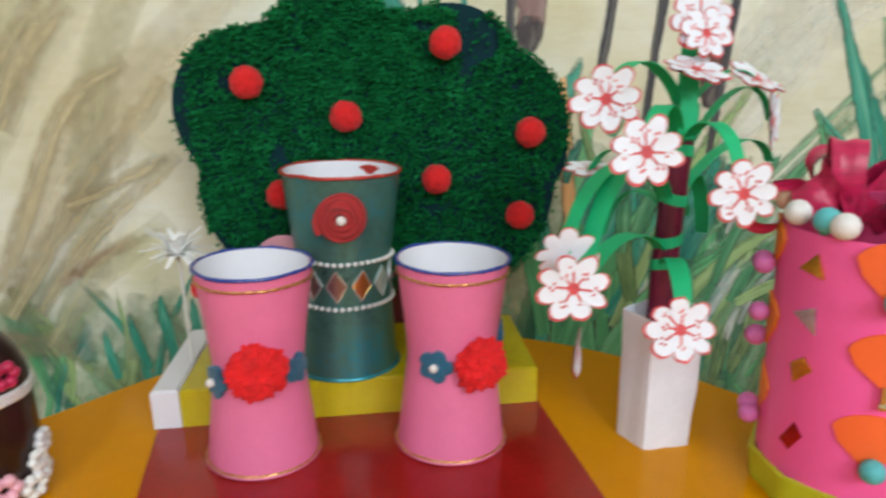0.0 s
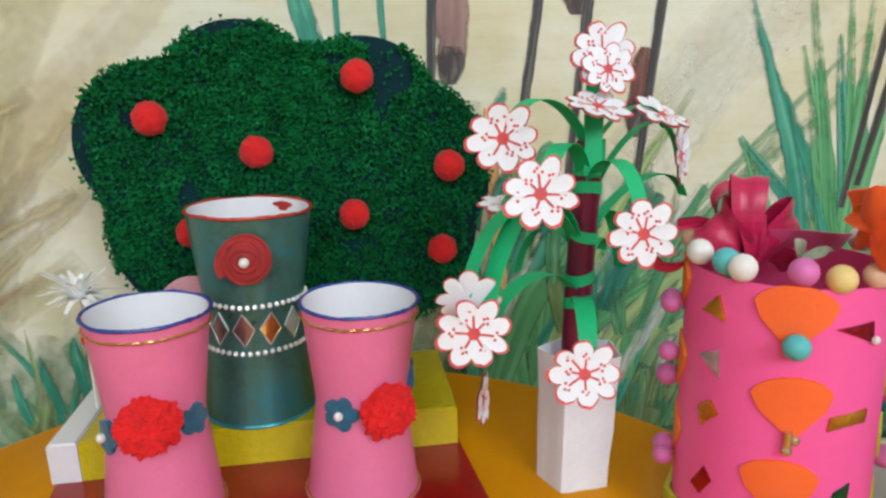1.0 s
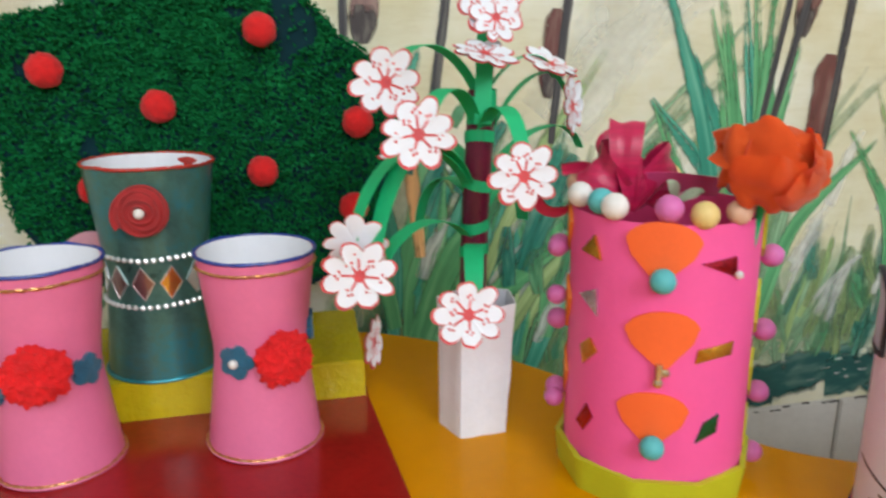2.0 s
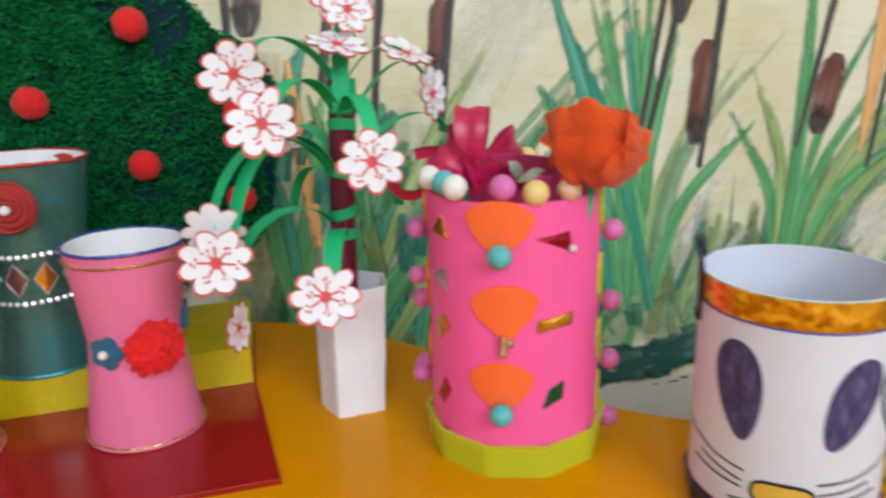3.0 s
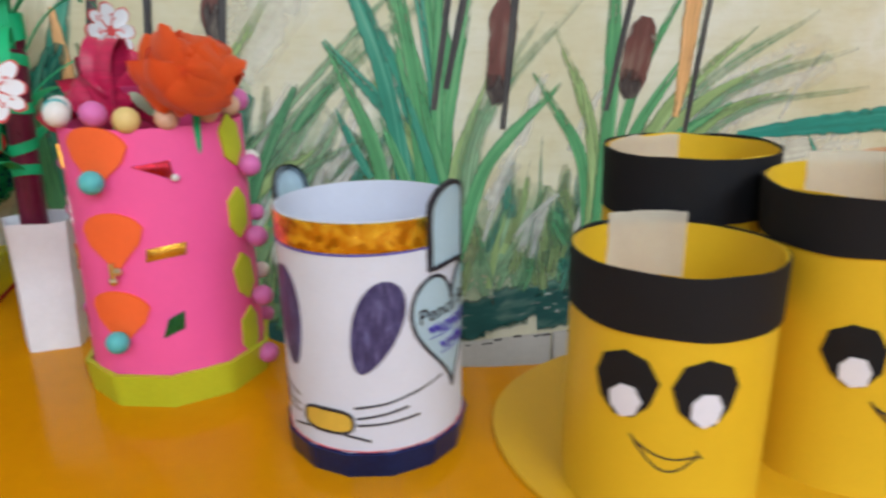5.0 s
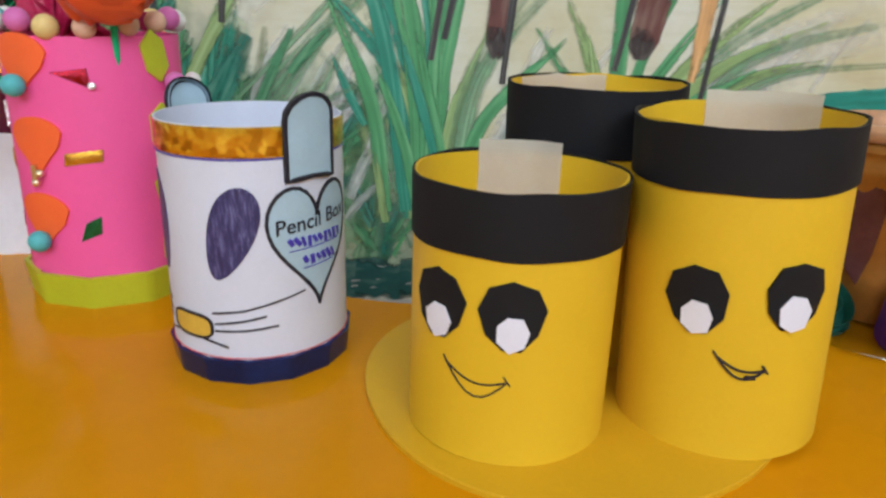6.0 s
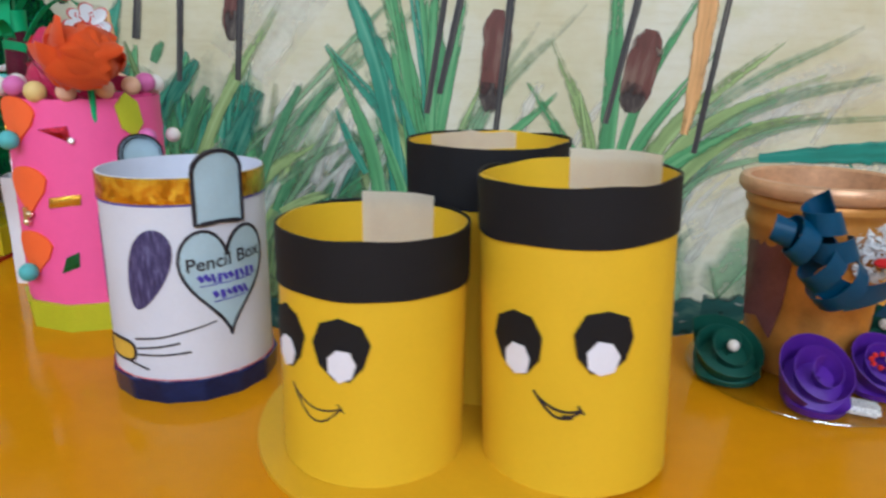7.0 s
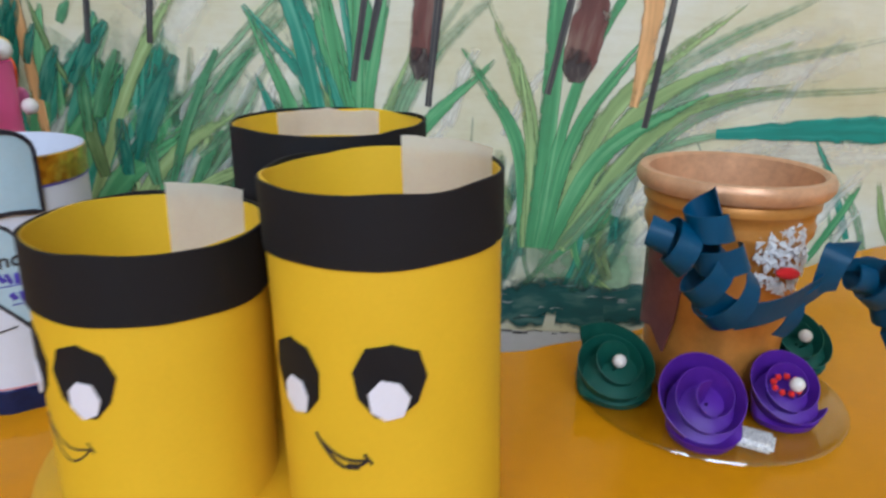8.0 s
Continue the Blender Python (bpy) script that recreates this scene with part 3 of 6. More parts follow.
for at, seed, h, deco in (((-0.0905, 0.541, 0.0046), 1.0, 0.160, ((8, 0.088, 0.0225), (-50, 0.074, True), (58, 0.0815, False))),
                          ((0.0635, 0.543, 0.0046), 5.0, 0.1575, ((27, 0.0830, 0.0215), (-25, 0.0800, True), (92, 0.0935, False)))):
    cup, rad = waisted_cup(at, h, 0.0445, 0.0350, 0.0445, "waisted pink painted paper cup with red and blue felt flowers", M_PINK_CUP, M_BLUE_RIM, "pink cups on the mat", seed)
    glitter_cord(cup, rad(h - 0.009) + 0.0008, h - 0.009, seed)
    glitter_cord(cup, rad(0.003) + 0.0012, 0.0028, seed + 2)
    b = bmesh.new()
    cord(b, circle(0.0450, 0.0016, 90), 0.0015, 6, True)
    part("foot_ring", b, M_PINK_CUP, cup)
    wool_pom(cup, rad, deco[0][0], deco[0][1], deco[0][2], int(seed))
    if seed == 1.0:
        wool_pom(cup, rad, -98, 0.138, 0.0075, 3)
    felt_flower(cup, rad, deco[1][0], deco[1][1], 0.0135, True)
    felt_flower(cup, rad, deco[2][0], deco[2][1], 0.0125, False)

# the taller teal cup on the step
TEAL = (-0.0255, 0.634, STEP_TOP)
teal_h = 0.181
teal, rad = waisted_cup(TEAL, teal_h, 0.0518, 0.0410, 0.0485, "tall waisted teal cup with rhinestone bands, mirrors and a cloth rose", M_TEAL_POT, M_RED_RIM, "", 9.0)
teal.name = "teal_cup"
b = bmesh.new()
cord(b, circle(0.0490, 0.0014, 90), 0.0016, 6, True)
part("foot_ring", b, M_TEAL_EDGE, teal)
b = bmesh.new()
decal(b, [(0.009 * math.cos(t) * (1 + 0.4 * math.sin(3 * t)), 0.0045 * math.sin(t)) for t in (2 * math.pi * i / 20 for i in range(20))], 0.0512, 150, teal_h - 0.007, -0.0022, 3)
part("paint_dab", b, M_RED_RIM, teal, "smear of red paint inside")
stone_bm = bmesh.new()
ball(stone_bm, 0.0023, (0, 0, 0), 7, 4)
stone = finish("rhinestone", stone_bm, M_RHINE, smooth=False)
for z in (0.1055, 0.0655):
    for i in range(46):
        piece("rhinestone", stone, teal, Matrix.Translation(on_drum(rad(z), i * 360 / 46, 0, z + 0.0008 * math.sin(i * 0.35), 0.0012)))
for i, mt in enumerate((M_MIRROR, M_MIRROR_RED, M_MIRROR_RED, M_MIRROR_GOLD, M_MIRROR, M_MIRROR_RED, M_MIRROR, M_MIRROR_GOLD, M_MIRROR_RED, M_MIRROR, M_MIRROR_GOLD, M_MIRROR)):
    b = bmesh.new()
    tip = radians((i * 37 % 11) - 5)
    diamond = [(x * math.cos(tip) - z * math.sin(tip), x * math.sin(tip) + z * math.cos(tip)) for x, z in ((0.0088, 0), (0, 0.0140), (-0.0088, 0), (0, -0.0140))]
    decal(b, diamond, rad(0.0855), -66 + i * 30, 0.0855, 0.0012, 3)
    mirror = part("mirror_diamond", b, mt, teal, "small diamond-shaped mirror")
    b = bmesh.new()
    pen(b, diamond, rad(0.0855), -66 + i * 30, 0.0855, 0.0013, 0.0016, True)
    part("bevelled_edge", b, M_MIRROR, mirror, "pale bevelled glass edge")


def cloth_rose(parent, rad, deg, z, size):
    c = on_drum(rad(z), deg, 0, z, 0.003)
    out = Vector((math.sin(radians(deg)), -math.cos(radians(deg)), 0))
    u = Vector((out.y * -1, out.x, 0))
    w = Vector((0, 0, 1))
    b = bmesh.new()
    pts = []
    for i in range(150):
        t = i / 149
        a = t * 2 * math.pi * 3.6
        q = size * (0.12 + 0.82 * t) * (1 + 0.07 * math.sin(a * 2.3))
        pts.append(c + u * q * math.cos(a) + w * q * math.sin(a) + out * (0.006 * (1 - t) + 0.0012 * math.sin(a * 1.7)))
    strip(b, pts, lambda t: size * 0.36, lambda t: out * 0.7 + (u * math.cos(t * 22.6) + w * math.sin(t * 22.6)) * 0.7, 0.0012)
    rose = part("cloth_rose", b, M_ROSE_FELT, parent, "rolled red cloth rose")
    b = bmesh.new()
    ball(b, size * 0.98, c - out * 0.001, 24, 10)
    for v in b.verts:
        d = (v.co - c).dot(out)
        v.co -= out * d * 0.75
    part("backing", b, M_ROSE_FELT, rose)
    b = bmesh.new()
    ball(b, 0.0042, c + out * 0.0098)
    part("pearl", b, M_PEARL, rose, "white pearl bead")


cloth_rose(teal, rad, 2, 0.1480, 0.0215)

# ---------------------------------------------------------------- apple tree board
tree = thing("craft_tree", (0.007, 0.729, STEP_TOP), "cut-out tree covered in green crumbs with red pompom apples", "tree ornament", turn=1.7)
LEAN = radians(10)


def tree_radius(a):
    """Outline of the crown about its middle: round lobes of uneven size."""
    lobes = ((-0.032, 0.074, 0.069), (-0.102, 0.036, 0.075), (0.07, 0.057, 0.071), (0.051, 0.006, 0.066), (0.1, 0.006, 0.088), (0.138, -0.014, 0.051), (-0.06, -0.045, 0.103), (0.065, -0.051, 0.113), (0.027, 0.072, 0.05))
    d = Vector((math.cos(a), math.sin(a)))
    best = 0.0
    for cx, cy, r in lobes:
        c = Vector((cx, cy))
        along = c.dot(d)
        off = (c - d * along).length
        if off < r:
            best = max(best, along + math.sqrt(r * r - off * off))
    return best * 1.02


TREE_MID = 0.1955
crown = [(tree_radius(2 * math.pi * i / 120) * math.cos(2 * math.pi * i / 120), tree_radius(2 * math.pi * i / 120) * math.sin(2 * math.pi * i / 120)) for i in range(120)]


def on_board(x, z, out=0.0):
    return Vector((x, -out - math.sin(LEAN) * (z + TREE_MID), (z + TREE_MID) * math.cos(LEAN) + 0.0))


b = bmesh.new()
front = [b.verts.new(on_board(x, z, 0.0)) for x, z in crown]
back = [b.verts.new(on_board(x, z, -0.005)) for x, z in crown]
mid_f, mid_b = b.verts.new(on_board(0, 0, 0)), b.verts.new(on_board(0, 0, -0.005))
for i in range(120):
    j = (i + 1) % 120
    b.faces.new((mid_f, front[i], front[j]))
    b.faces.new((mid_b, back[j], back[i]))
    b.faces.new((front[i], back[i], back[j], front[j]))
part("board", b, M_BOARD, tree, "dark navy card cut-out", smooth=False)
b = bmesh.new()
box(b, (-0.02, -0.012, 0.0), (0.052, 0.006, 0.10), 0.003)
part("trunk", b, M_TRUNK, tree, "dark maroon card trunk")
rng = random.Random(3)
verts, faces = [], []
count = 0
while count < 26000:
    a = rng.uniform(0, 2 * math.pi)
    lim = tree_radius(a)
    q = math.sqrt(rng.random()) * (lim + 0.003)
    x, z = q * math.cos(a), q * math.sin(a)
    patch = noise.noise((x * 16 + 4, z * 16, 1.7)) + 0.5 * noise.noise((x * 40, z * 40, 5))
    rim = noise.noise((math.cos(a) * 2.2 + 8, math.sin(a) * 2.2, 0))
    if patch < -0.62 and rng.random() < 0.93:
        continue
    if lim - q < 0.006 + 0.012 * max(0, rim) and rim > 0.0 and rng.random() < 0.9:
        continue
    count += 1
    h = abs(rng.gauss(0.002, 0.0026)) + 0.006 * max(0, noise.noise((x * 70, z * 70, 9)))
    c = on_board(x, z, h)
    s = rng.uniform(0.0012, 0.0036)
    e = Euler((rng.uniform(0, 6.28), rng.uniform(0, 6.28), rng.uniform(0, 6.28))).to_matrix()
    k = len(verts)
    for p in ((1, 0.1, 0), (-0.3, 0.8, 0.2), (-0.5, -0.7, 0.1), (0.1, 0, 0.9)):
        verts.append((c + e @ Vector(p) * s) * SIZE)
    faces += [(k, k + 1, k + 2), (k, k + 1, k + 3), (k + 1, k + 2, k + 3), (k, k + 2, k + 3)]
me = bpy.data.meshes.new("crumb_covering")
me.from_pydata([tuple(v) for v in verts], [], faces)
me.materials.append(M_LEAFBITS)
crumbs = new("crumb_covering", me)
crumbs.parent = tree
tagged(crumbs, "crumbled green foam glued all over", kind="stuff")


def pompom(parent, at, r, seed):
    rng = random.Random(seed)
    b = bmesh.new()
    bmesh.ops.create_icosphere(b, subdivisions=4, radius=r, matrix=Matrix.Translation(at))
    at = Vector(at)
    for v in b.verts:
        d = (v.co - at).normalized()
        v.co = at + d * r * (1 + 0.07 * noise.noise(d * 2.5 + Vector((seed, 0, 0))) + 0.05 * noise.noise(d * 14) + rng.uniform(-0.03, 0.03))
    part("pompom_apple", b, M_POM, parent, "red felt pompom apple")


for i, (x, z) in enumerate(((-0.101, 0.299), (0.075, 0.3305), (0.157, 0.245), (0.067, 0.2008), (0.151, 0.159), (-0.016, 0.2657), (-0.080, 0.1915))):
    pompom(tree, on_board(x * 1.015 - 0.008, z - STEP_TOP - TREE_MID, 0.010), 0.0145, i + 1)

# ---------------------------------------------------------------- paper plant in a paper pot
POT = (0.2325, 0.532, 0.0)
pot = thing("paper_pot", POT, "square pot folded from creased white paper", "pot")
b = bmesh.new()
corners = [Vector(p) for p in ((-0.0145, -0.0235), (0.0270, -0.0210), (0.0295, 0.012), (0.0, 0.026), (-0.0270, 0.008))]
rows = []
for z, k in ((0.0, 0.96), (0.025, 0.97), (0.05, 1.0), (0.08, 1.03), (0.113, 1.10)):
    ring = []
    for i in range(40):
        p, q = corners[i // 8], corners[(i // 8 + 1) % 5]
        f = (i % 8) / 8
        v = p.lerp(q, f) * k * (1 - 0.04 * abs(f - 0.5) * (f == 0))
        w = 1 + 0.05 * noise.noise((v.x * 90, v.y * 90, z * 35))
        ring.append(Vector((v.x * w + z * 0.03, v.y * w, z + (0.0016 * noise.noise((v.x * 40, v.y * 40, 4)) if z > 0.1 else 0))))
    rows.append(ring)
b.free()
for k in range(5):
    b = bmesh.new()
    idx = [(k * 8 + q) % 40 for q in range(9)]
    face = [[b.verts.new(ring[q]) for q in idx] for ring in rows]
    back = [[b.verts.new((ring[q].x * 0.965, ring[q].y * 0.965, ring[q].z)) for q in idx] for ring in rows]
    for p, q in zip(face, face[1:]):
        for s in range(8):
            b.faces.new((p[s], p[s + 1], q[s + 1], q[s]))
    for p, q in zip(back, back[1:]):
        for s in range(8):
            b.faces.new((p[s], q[s], q[s + 1], p[s + 1]))
    for s in range(8):
        b.faces.new((face[-1][s], face[-1][s + 1], back[-1][s + 1], back[-1][s]))
    part("paper_panel", b, M_WHITE_POT, pot)
b = bmesh.new()
slab(b, [(p.x * 0.97, p.y * 0.97) for p in rows[0]], 0.0002, 0.001)
part("bottom", b, M_WHITE_POT, pot)

plant = thing("paper_plant", POT, "paper flower plant with white blossoms, green strip leaves and maroon stem", "artificial plant")
b = bmesh.new()
stem_line = bezier((0.0, 0, 0.02), (0.001, 0, 0.10), (0.004, 0, 0.18), (0.011, 0, 0.276), 24)
cord(b, stem_line, 0.0105, 14)
part("stem", b, M_STEM, plant, "maroon wrapped paper stem")


def stem_at(z):
    return min(stem_line, key=lambda p: abs(p.z - z))


for i, z in enumerate((0.266, 0.236, 0.205, 0.178, 0.148)):
    b = bmesh.new()
    p = stem_at(z)
    ring = [p + Vector((0.0112 * math.sin(t), -0.0112 * math.cos(t), 0.003 * math.sin(t + i * 1.9))) for t in (2 * math.pi * k / 30 for k in range(30))]
    strip(b, ring + ring[:1], 0.0085 if i else 0.020, (0, 0, 1), 0.0005)
    part("leaf_wrap", b, M_LEAF, plant)


def leaf(root_z, tip, rise, width=0.0112):
    """A strip of green paper that arches from the stem to tip."""
    p0 = stem_at(root_z)
    tip = Vector(tip) - Vector(POT) + Vector((0.004 - 0.056 * tip[2], 0.010, 0))
    flat = Vector((tip.x - p0.x, tip.y - p0.y, 0))
    p1 = p0 + flat * 0.22 + Vector((0, 0, rise))
    p2 = p0 + flat * 0.85 + Vector((0, 0, max(tip.z - p0.z, 0) + rise * 0.9))
    b = bmesh.new()
    strip(b, bezier(p0, p1, p2, tip, 18), lambda t: width * (0.75 + 0.35 * math.sin(math.pi * min(1, t * 0.9))), flat.cross(Vector((0, 0, 1))), 0.0005)
    part("leaf", b, M_LEAF, plant)


def blossom_outline(r, n=96, lobes=8):
    pts = []
    for i in range(n):
        a = 2 * math.pi * i / n
        k = abs(math.cos(lobes * a / 2 + 0.25 * math.sin(a * 2 + r * 500))) ** 0.55
        k = r * (0.59 + 0.36 * k + 0.07 * noise.noise((2.2 * math.cos(a), 2.2 * math.sin(a), r * 3000)) + 0.03 * noise.noise((7 * math.cos(a), 7 * math.sin(a), r * 3000)))
        pts.append((k * math.cos(a) * (1 + 0.05 * math.sin(a * 3 + r * 900)), 0.96 * k * math.sin(a) * (1 + 0.06 * math.cos(a * 2 + r * 700))))
    return pts


def blossom(at, face, r=0.0262, roll=0.0, cup=0.10, lobes=8):
    """A cut paper blossom: red-edged white petals, red heart and stamens."""
    at = Vector(at) - Vector(POT) + Vector((0.002 - 0.048 * at[2], 0.008, 0))
    m = Matrix.Translation(at) @ Vector(face).to_track_quat('Z', 'Y').to_matrix().to_4x4() @ Matrix.Rotation(radians(roll), 4, 'Z')

    def disc(b, pts, z, k):
        prev = None
        c = b.verts.new(m @ Vector((0, 0, z)))
        for f in (0.34, 0.67, 1.0):
            ring = [b.verts.new(m @ Vector((x * f, y * f, z + cup * r * f * f * (0.5 + 0.5 * math.sin(2 * math.atan2(y, x) + at.x * 90))))) for x, y in pts]
            for i in range(len(pts)):
                j = (i + 1) % len(pts)
                b.faces.new((prev[i], ring[i], ring[j], prev[j]) if prev else (c, ring[i], ring[j]))
            prev = ring
    out = blossom_outline(r, lobes=lobes)
    b = bmesh.new()
    disc(b, out, 0.0, 1)
    disc(b, [(x * 0.995, y * 0.995) for x, y in out], -0.0004, 1)
    flower = part("blossom", b, M_PETAL_RED, plant, "white paper blossom edged in red")
    b = bmesh.new()
    disc(b, [(x * 0.925 + 0.0002, y * 0.925 + 0.0003) for x, y in blossom_outline(r, lobes=lobes)], 0.0005, 1)
    disc(b, [(x * 0.97, y * 0.97) for x, y in blossom_outline(r, lobes=lobes)], -0.0007, 1)
    part("petals", b, M_PETAL, flower)
    b = bmesh.new()

    def dot(x, y, q):
        lift = cup * r * ((x * x + y * y) / r / r) * (0.5 + 0.5 * math.sin(2 * math.atan2(y, x) + at.x * 90)) + 0.0010
        b.faces.new([b.verts.new(m @ Vector((x + q * math.cos(t), y + q * math.sin(t), lift))) for t in (2 * math.pi * i / 10 for i in range(10))])
    dot(0, 0, r * 0.16)
    for i in range(7):
        a = 2 * math.pi * i / 7 + 0.3 + 0.22 * math.sin(i * 5.1 + at.z * 400)
        reach = 0.30 + 0.08 * math.sin(i * 3.7 + at.x * 300)
        row = []
        for k in range(5):
            q = r * (0.12 + reach * k / 4)
            lift = cup * r * (q / r) ** 2 * (0.5 + 0.5 * math.sin(2 * a + at.x * 90)) + 0.0009
            row.append([b.verts.new(m @ Vector((q * math.cos(a) - e * math.sin(a), q * math.sin(a) + e * math.cos(a), lift))) for e in (-r * 0.03, r * 0.03)])
        for p, q in zip(row, row[1:]):
            b.faces.new((p[0], p[1], q[1], q[0]))
        for da, q in ((-0.18, 0.16 + reach), (0.16, 0.19 + reach), (0.03, 0.25 + reach)):
            dot(r * q * math.cos(a + da), r * q * math.sin(a + da), r * 0.04)
    part("stamen_drawing", b, M_PETAL_RED, flower, "red drawn heart and stamens", smooth=False)


for root, tip, rise, w in ((0.262, (0.182, 0.474, 0.286), 0.045, 0.012), (0.262, (0.310, 0.520, 0.284), 0.035, 0.012), (0.240, (0.196, 0.440, 0.254), 0.045, 0.012),
                                (0.225, (0.264, 0.452, 0.232), 0.050, 0.012), (0.214, (0.326, 0.530, 0.262), 0.060, 0.010), (0.190, (0.145, 0.464, 0.182), 0.075, 0.013),
                                (0.180, (0.156, 0.455, 0.165), 0.080, 0.015), (0.150, (0.158, 0.465, 0.152), 0.045, 0.013), (0.146, (0.222, 0.443, 0.142), 0.035, 0.013),
                                (0.205, (0.200, 0.585, 0.216), 0.040, 0.012), (0.190, (0.300, 0.585, 0.160), 0.050, 0.013), (0.200, (0.345, 0.560, 0.225), 0.045, 0.011),
                                (0.180, (0.205, 0.570, 0.165), 0.035, 0.012), (0.266, (0.262, 0.528, 0.318), 0.020, 0.012), (0.160, (0.285, 0.590, 0.175), 0.03, 0.012)):
    leaf(root, tip, rise, w)
b = bmesh.new()
strip(b, [stem_at(0.262) + Vector((-0.002, -0.013, -0.012)), stem_at(0.27) + Vector((-0.002, -0.013, 0.0)), stem_at(0.27) + Vector((0.0, -0.010, 0.032))], 0.013, (1, 0, 0), 0.0005)
part("leaf", b, M_LEAF, plant)
for at, face, roll, r in (((0.1776, 0.4715, 0.2852), (-0.25, -1, 0.05), 10, 0.0262), ((0.1909, 0.4329, 0.2545), (-0.1, -1, 0.25), 25, 0.0262), ((0.2598, 0.4409, 0.2239), (0.0, -1, 0.12), 5, 0.0262),
                          ((0.1467, 0.4477, 0.1615), (-0.05, -1, 0.15), 15, 0.0272), ((0.2158, 0.4329, 0.1335), (-0.02, -1, 0.30), 0, 0.0265), ((0.262, 0.518, 0.338), (0.1, -1, 0.1), 12, 0.0265)):
    blossom(at, face, r, roll)
for at, face, roll, r in (((0.264, 0.512, 0.327), (0.0, -1, 0.35), 30, 0.0215), ((0.252, 0.500, 0.302), (0.15, -0.45, 1), 0, 0.026), ((0.306, 0.518, 0.294), (0.35, -0.45, 1), 12, 0.026),
                          ((0.326, 0.528, 0.262), (1, -0.80, 0.1), 0, 0.0262), ((0.203, 0.588, 0.219), (0.0, -0.15, 1), 0, 0.026), ((0.1475, 0.464, 0.180), (0.1, 0.95, 0.35), 0, 0.0240),
                          ((0.152, 0.462, 0.108), (1, -0.42, 0.0), 20, 0.0215)):
    blossom(at, face, r, roll)
# ---------------------------------------------------------------- pink beaded vessel
VES = (0.352, 0.447, 0.0)
ves = thing("beaded_vessel", VES, "hot pink paper vessel with orange fans, foil bits and beads", "vase")
VR, VTOP = 0.0634, 0.200
b = bmesh.new()
lathe(b, [(VR + 0.001, 0.010), (VR + 0.0008, 0.03), (VR, 0.10), (VR - 0.0005, VTOP), (VR - 0.002, VTOP), (VR - 0.002, 0.012)], wob=0.018, seed=3.0, seg=90)
part("tube", b, M_HOT_PINK, ves)
b = bmesh.new()
lathe(b, [(0.001, 0.0), (0.0665, 0.0), (0.0695, 0.0250), (0.0655, 0.0253), (0.064, 0.004), (0.001, 0.004)], closed=False, flat=10, seg=80)
part("base_band", b, M_LIME, ves, "faceted lime paper base")


def fan_outline(w, h):
    """An open fan: wide rounded top that narrows to a point below."""
    pts = []
    for i in range(17):
        a = math.pi * (0.06 + 0.88 * i / 16)
        pts.append((w * math.cos(a), h * (0.15 + 0.42 * math.sin(a))))
    for s, z in ((-0.80, -0.06), (-0.42, -0.30), (-0.10, -0.52), (0.10, -0.52), (0.42, -0.30), (0.80, -0.06)):
        pts.append((w * s, h * z))
    return pts


bead_meshes = {}
for k, mt in BEADS.items():
    q = bmesh.new()
    ball(q, 0.0080, (0, 0, 0), 18, 12)
    bead_meshes[k] = finish("bead", q, mt)


def bead(parent, colour, at, scale=1.0):
    return piece("bead", bead_meshes[colour], parent, Matrix.Translation(at) @ Matrix.Scale(scale, 4))


for deg, mt in ((-28, M_ORANGE), (-120, M_AMBER), (152, M_ORANGE)):
    for i, z in enumerate((0.182, 0.1245, 0.0685)):
        b = bmesh.new()
        decal(b, fan_outline(0.0232, 0.0355), VR, deg + (3 if i == 1 else 0), z, 0.0022, 6, tilt=(-3, 4, 0)[i])
        part("paper_fan", b, mt, ves, "orange paper fan")
        if i != 1 or deg != -28:
            bead(ves, "teal" if deg == -28 else "pink", on_drum(VR, deg + 1, 0, z - 0.0150, 0.0085))
        else:
            b = bmesh.new()
            p = on_drum(VR, deg + 2, 0, z - 0.020, 0.004)
            cord(b, [p + Vector((0, 0, 0.006)), p - Vector((0, 0, 0.006))], 0.0024, 8)
            ball(b, 0.0032, p + Vector((0.004, -0.001, 0.0)), 8, 6)
            ball(b, 0.0034, p - Vector((0, 0, 0.007)), 8, 6)
            part("pin", b, M_PIN, ves, "small gold and crystal pin", smooth=False)
for z, bead_z, tilt in ((0.186, 0.1665, 8), (0.133, 0.1125, -4), (0.084, 0.065, 6), (0.040, 0.0165, -8)):
    b = bmesh.new()
    decal(b, [(0.0128 * math.cos(t) * (1.0 if k % 3 else 0.85), 0.0190 * math.sin(t)) for k, t in ((k, math.radians(30 + 60 * k)) for k in range(6))], VR, 60, z, 0.0018, 4, tilt=tilt)
    part("lime_hexagon", b, M_LIME, ves, "lime paper hexagon")
    bead(ves, "pink", on_drum(VR, 68, 0, bead_z, 0.0085), 1.0)
for i, z in enumerate((0.163, 0.118, 0.068, 0.028)):
    bead(ves, "white" if i % 2 == 0 else "pink", on_drum(VR, 113, 0, z, 0.008), 0.85)
for z in (0.168, 0.132, 0.05):
    bead(ves, "pink", on_drum(VR, -110, 0, z, 0.009), 0.9)
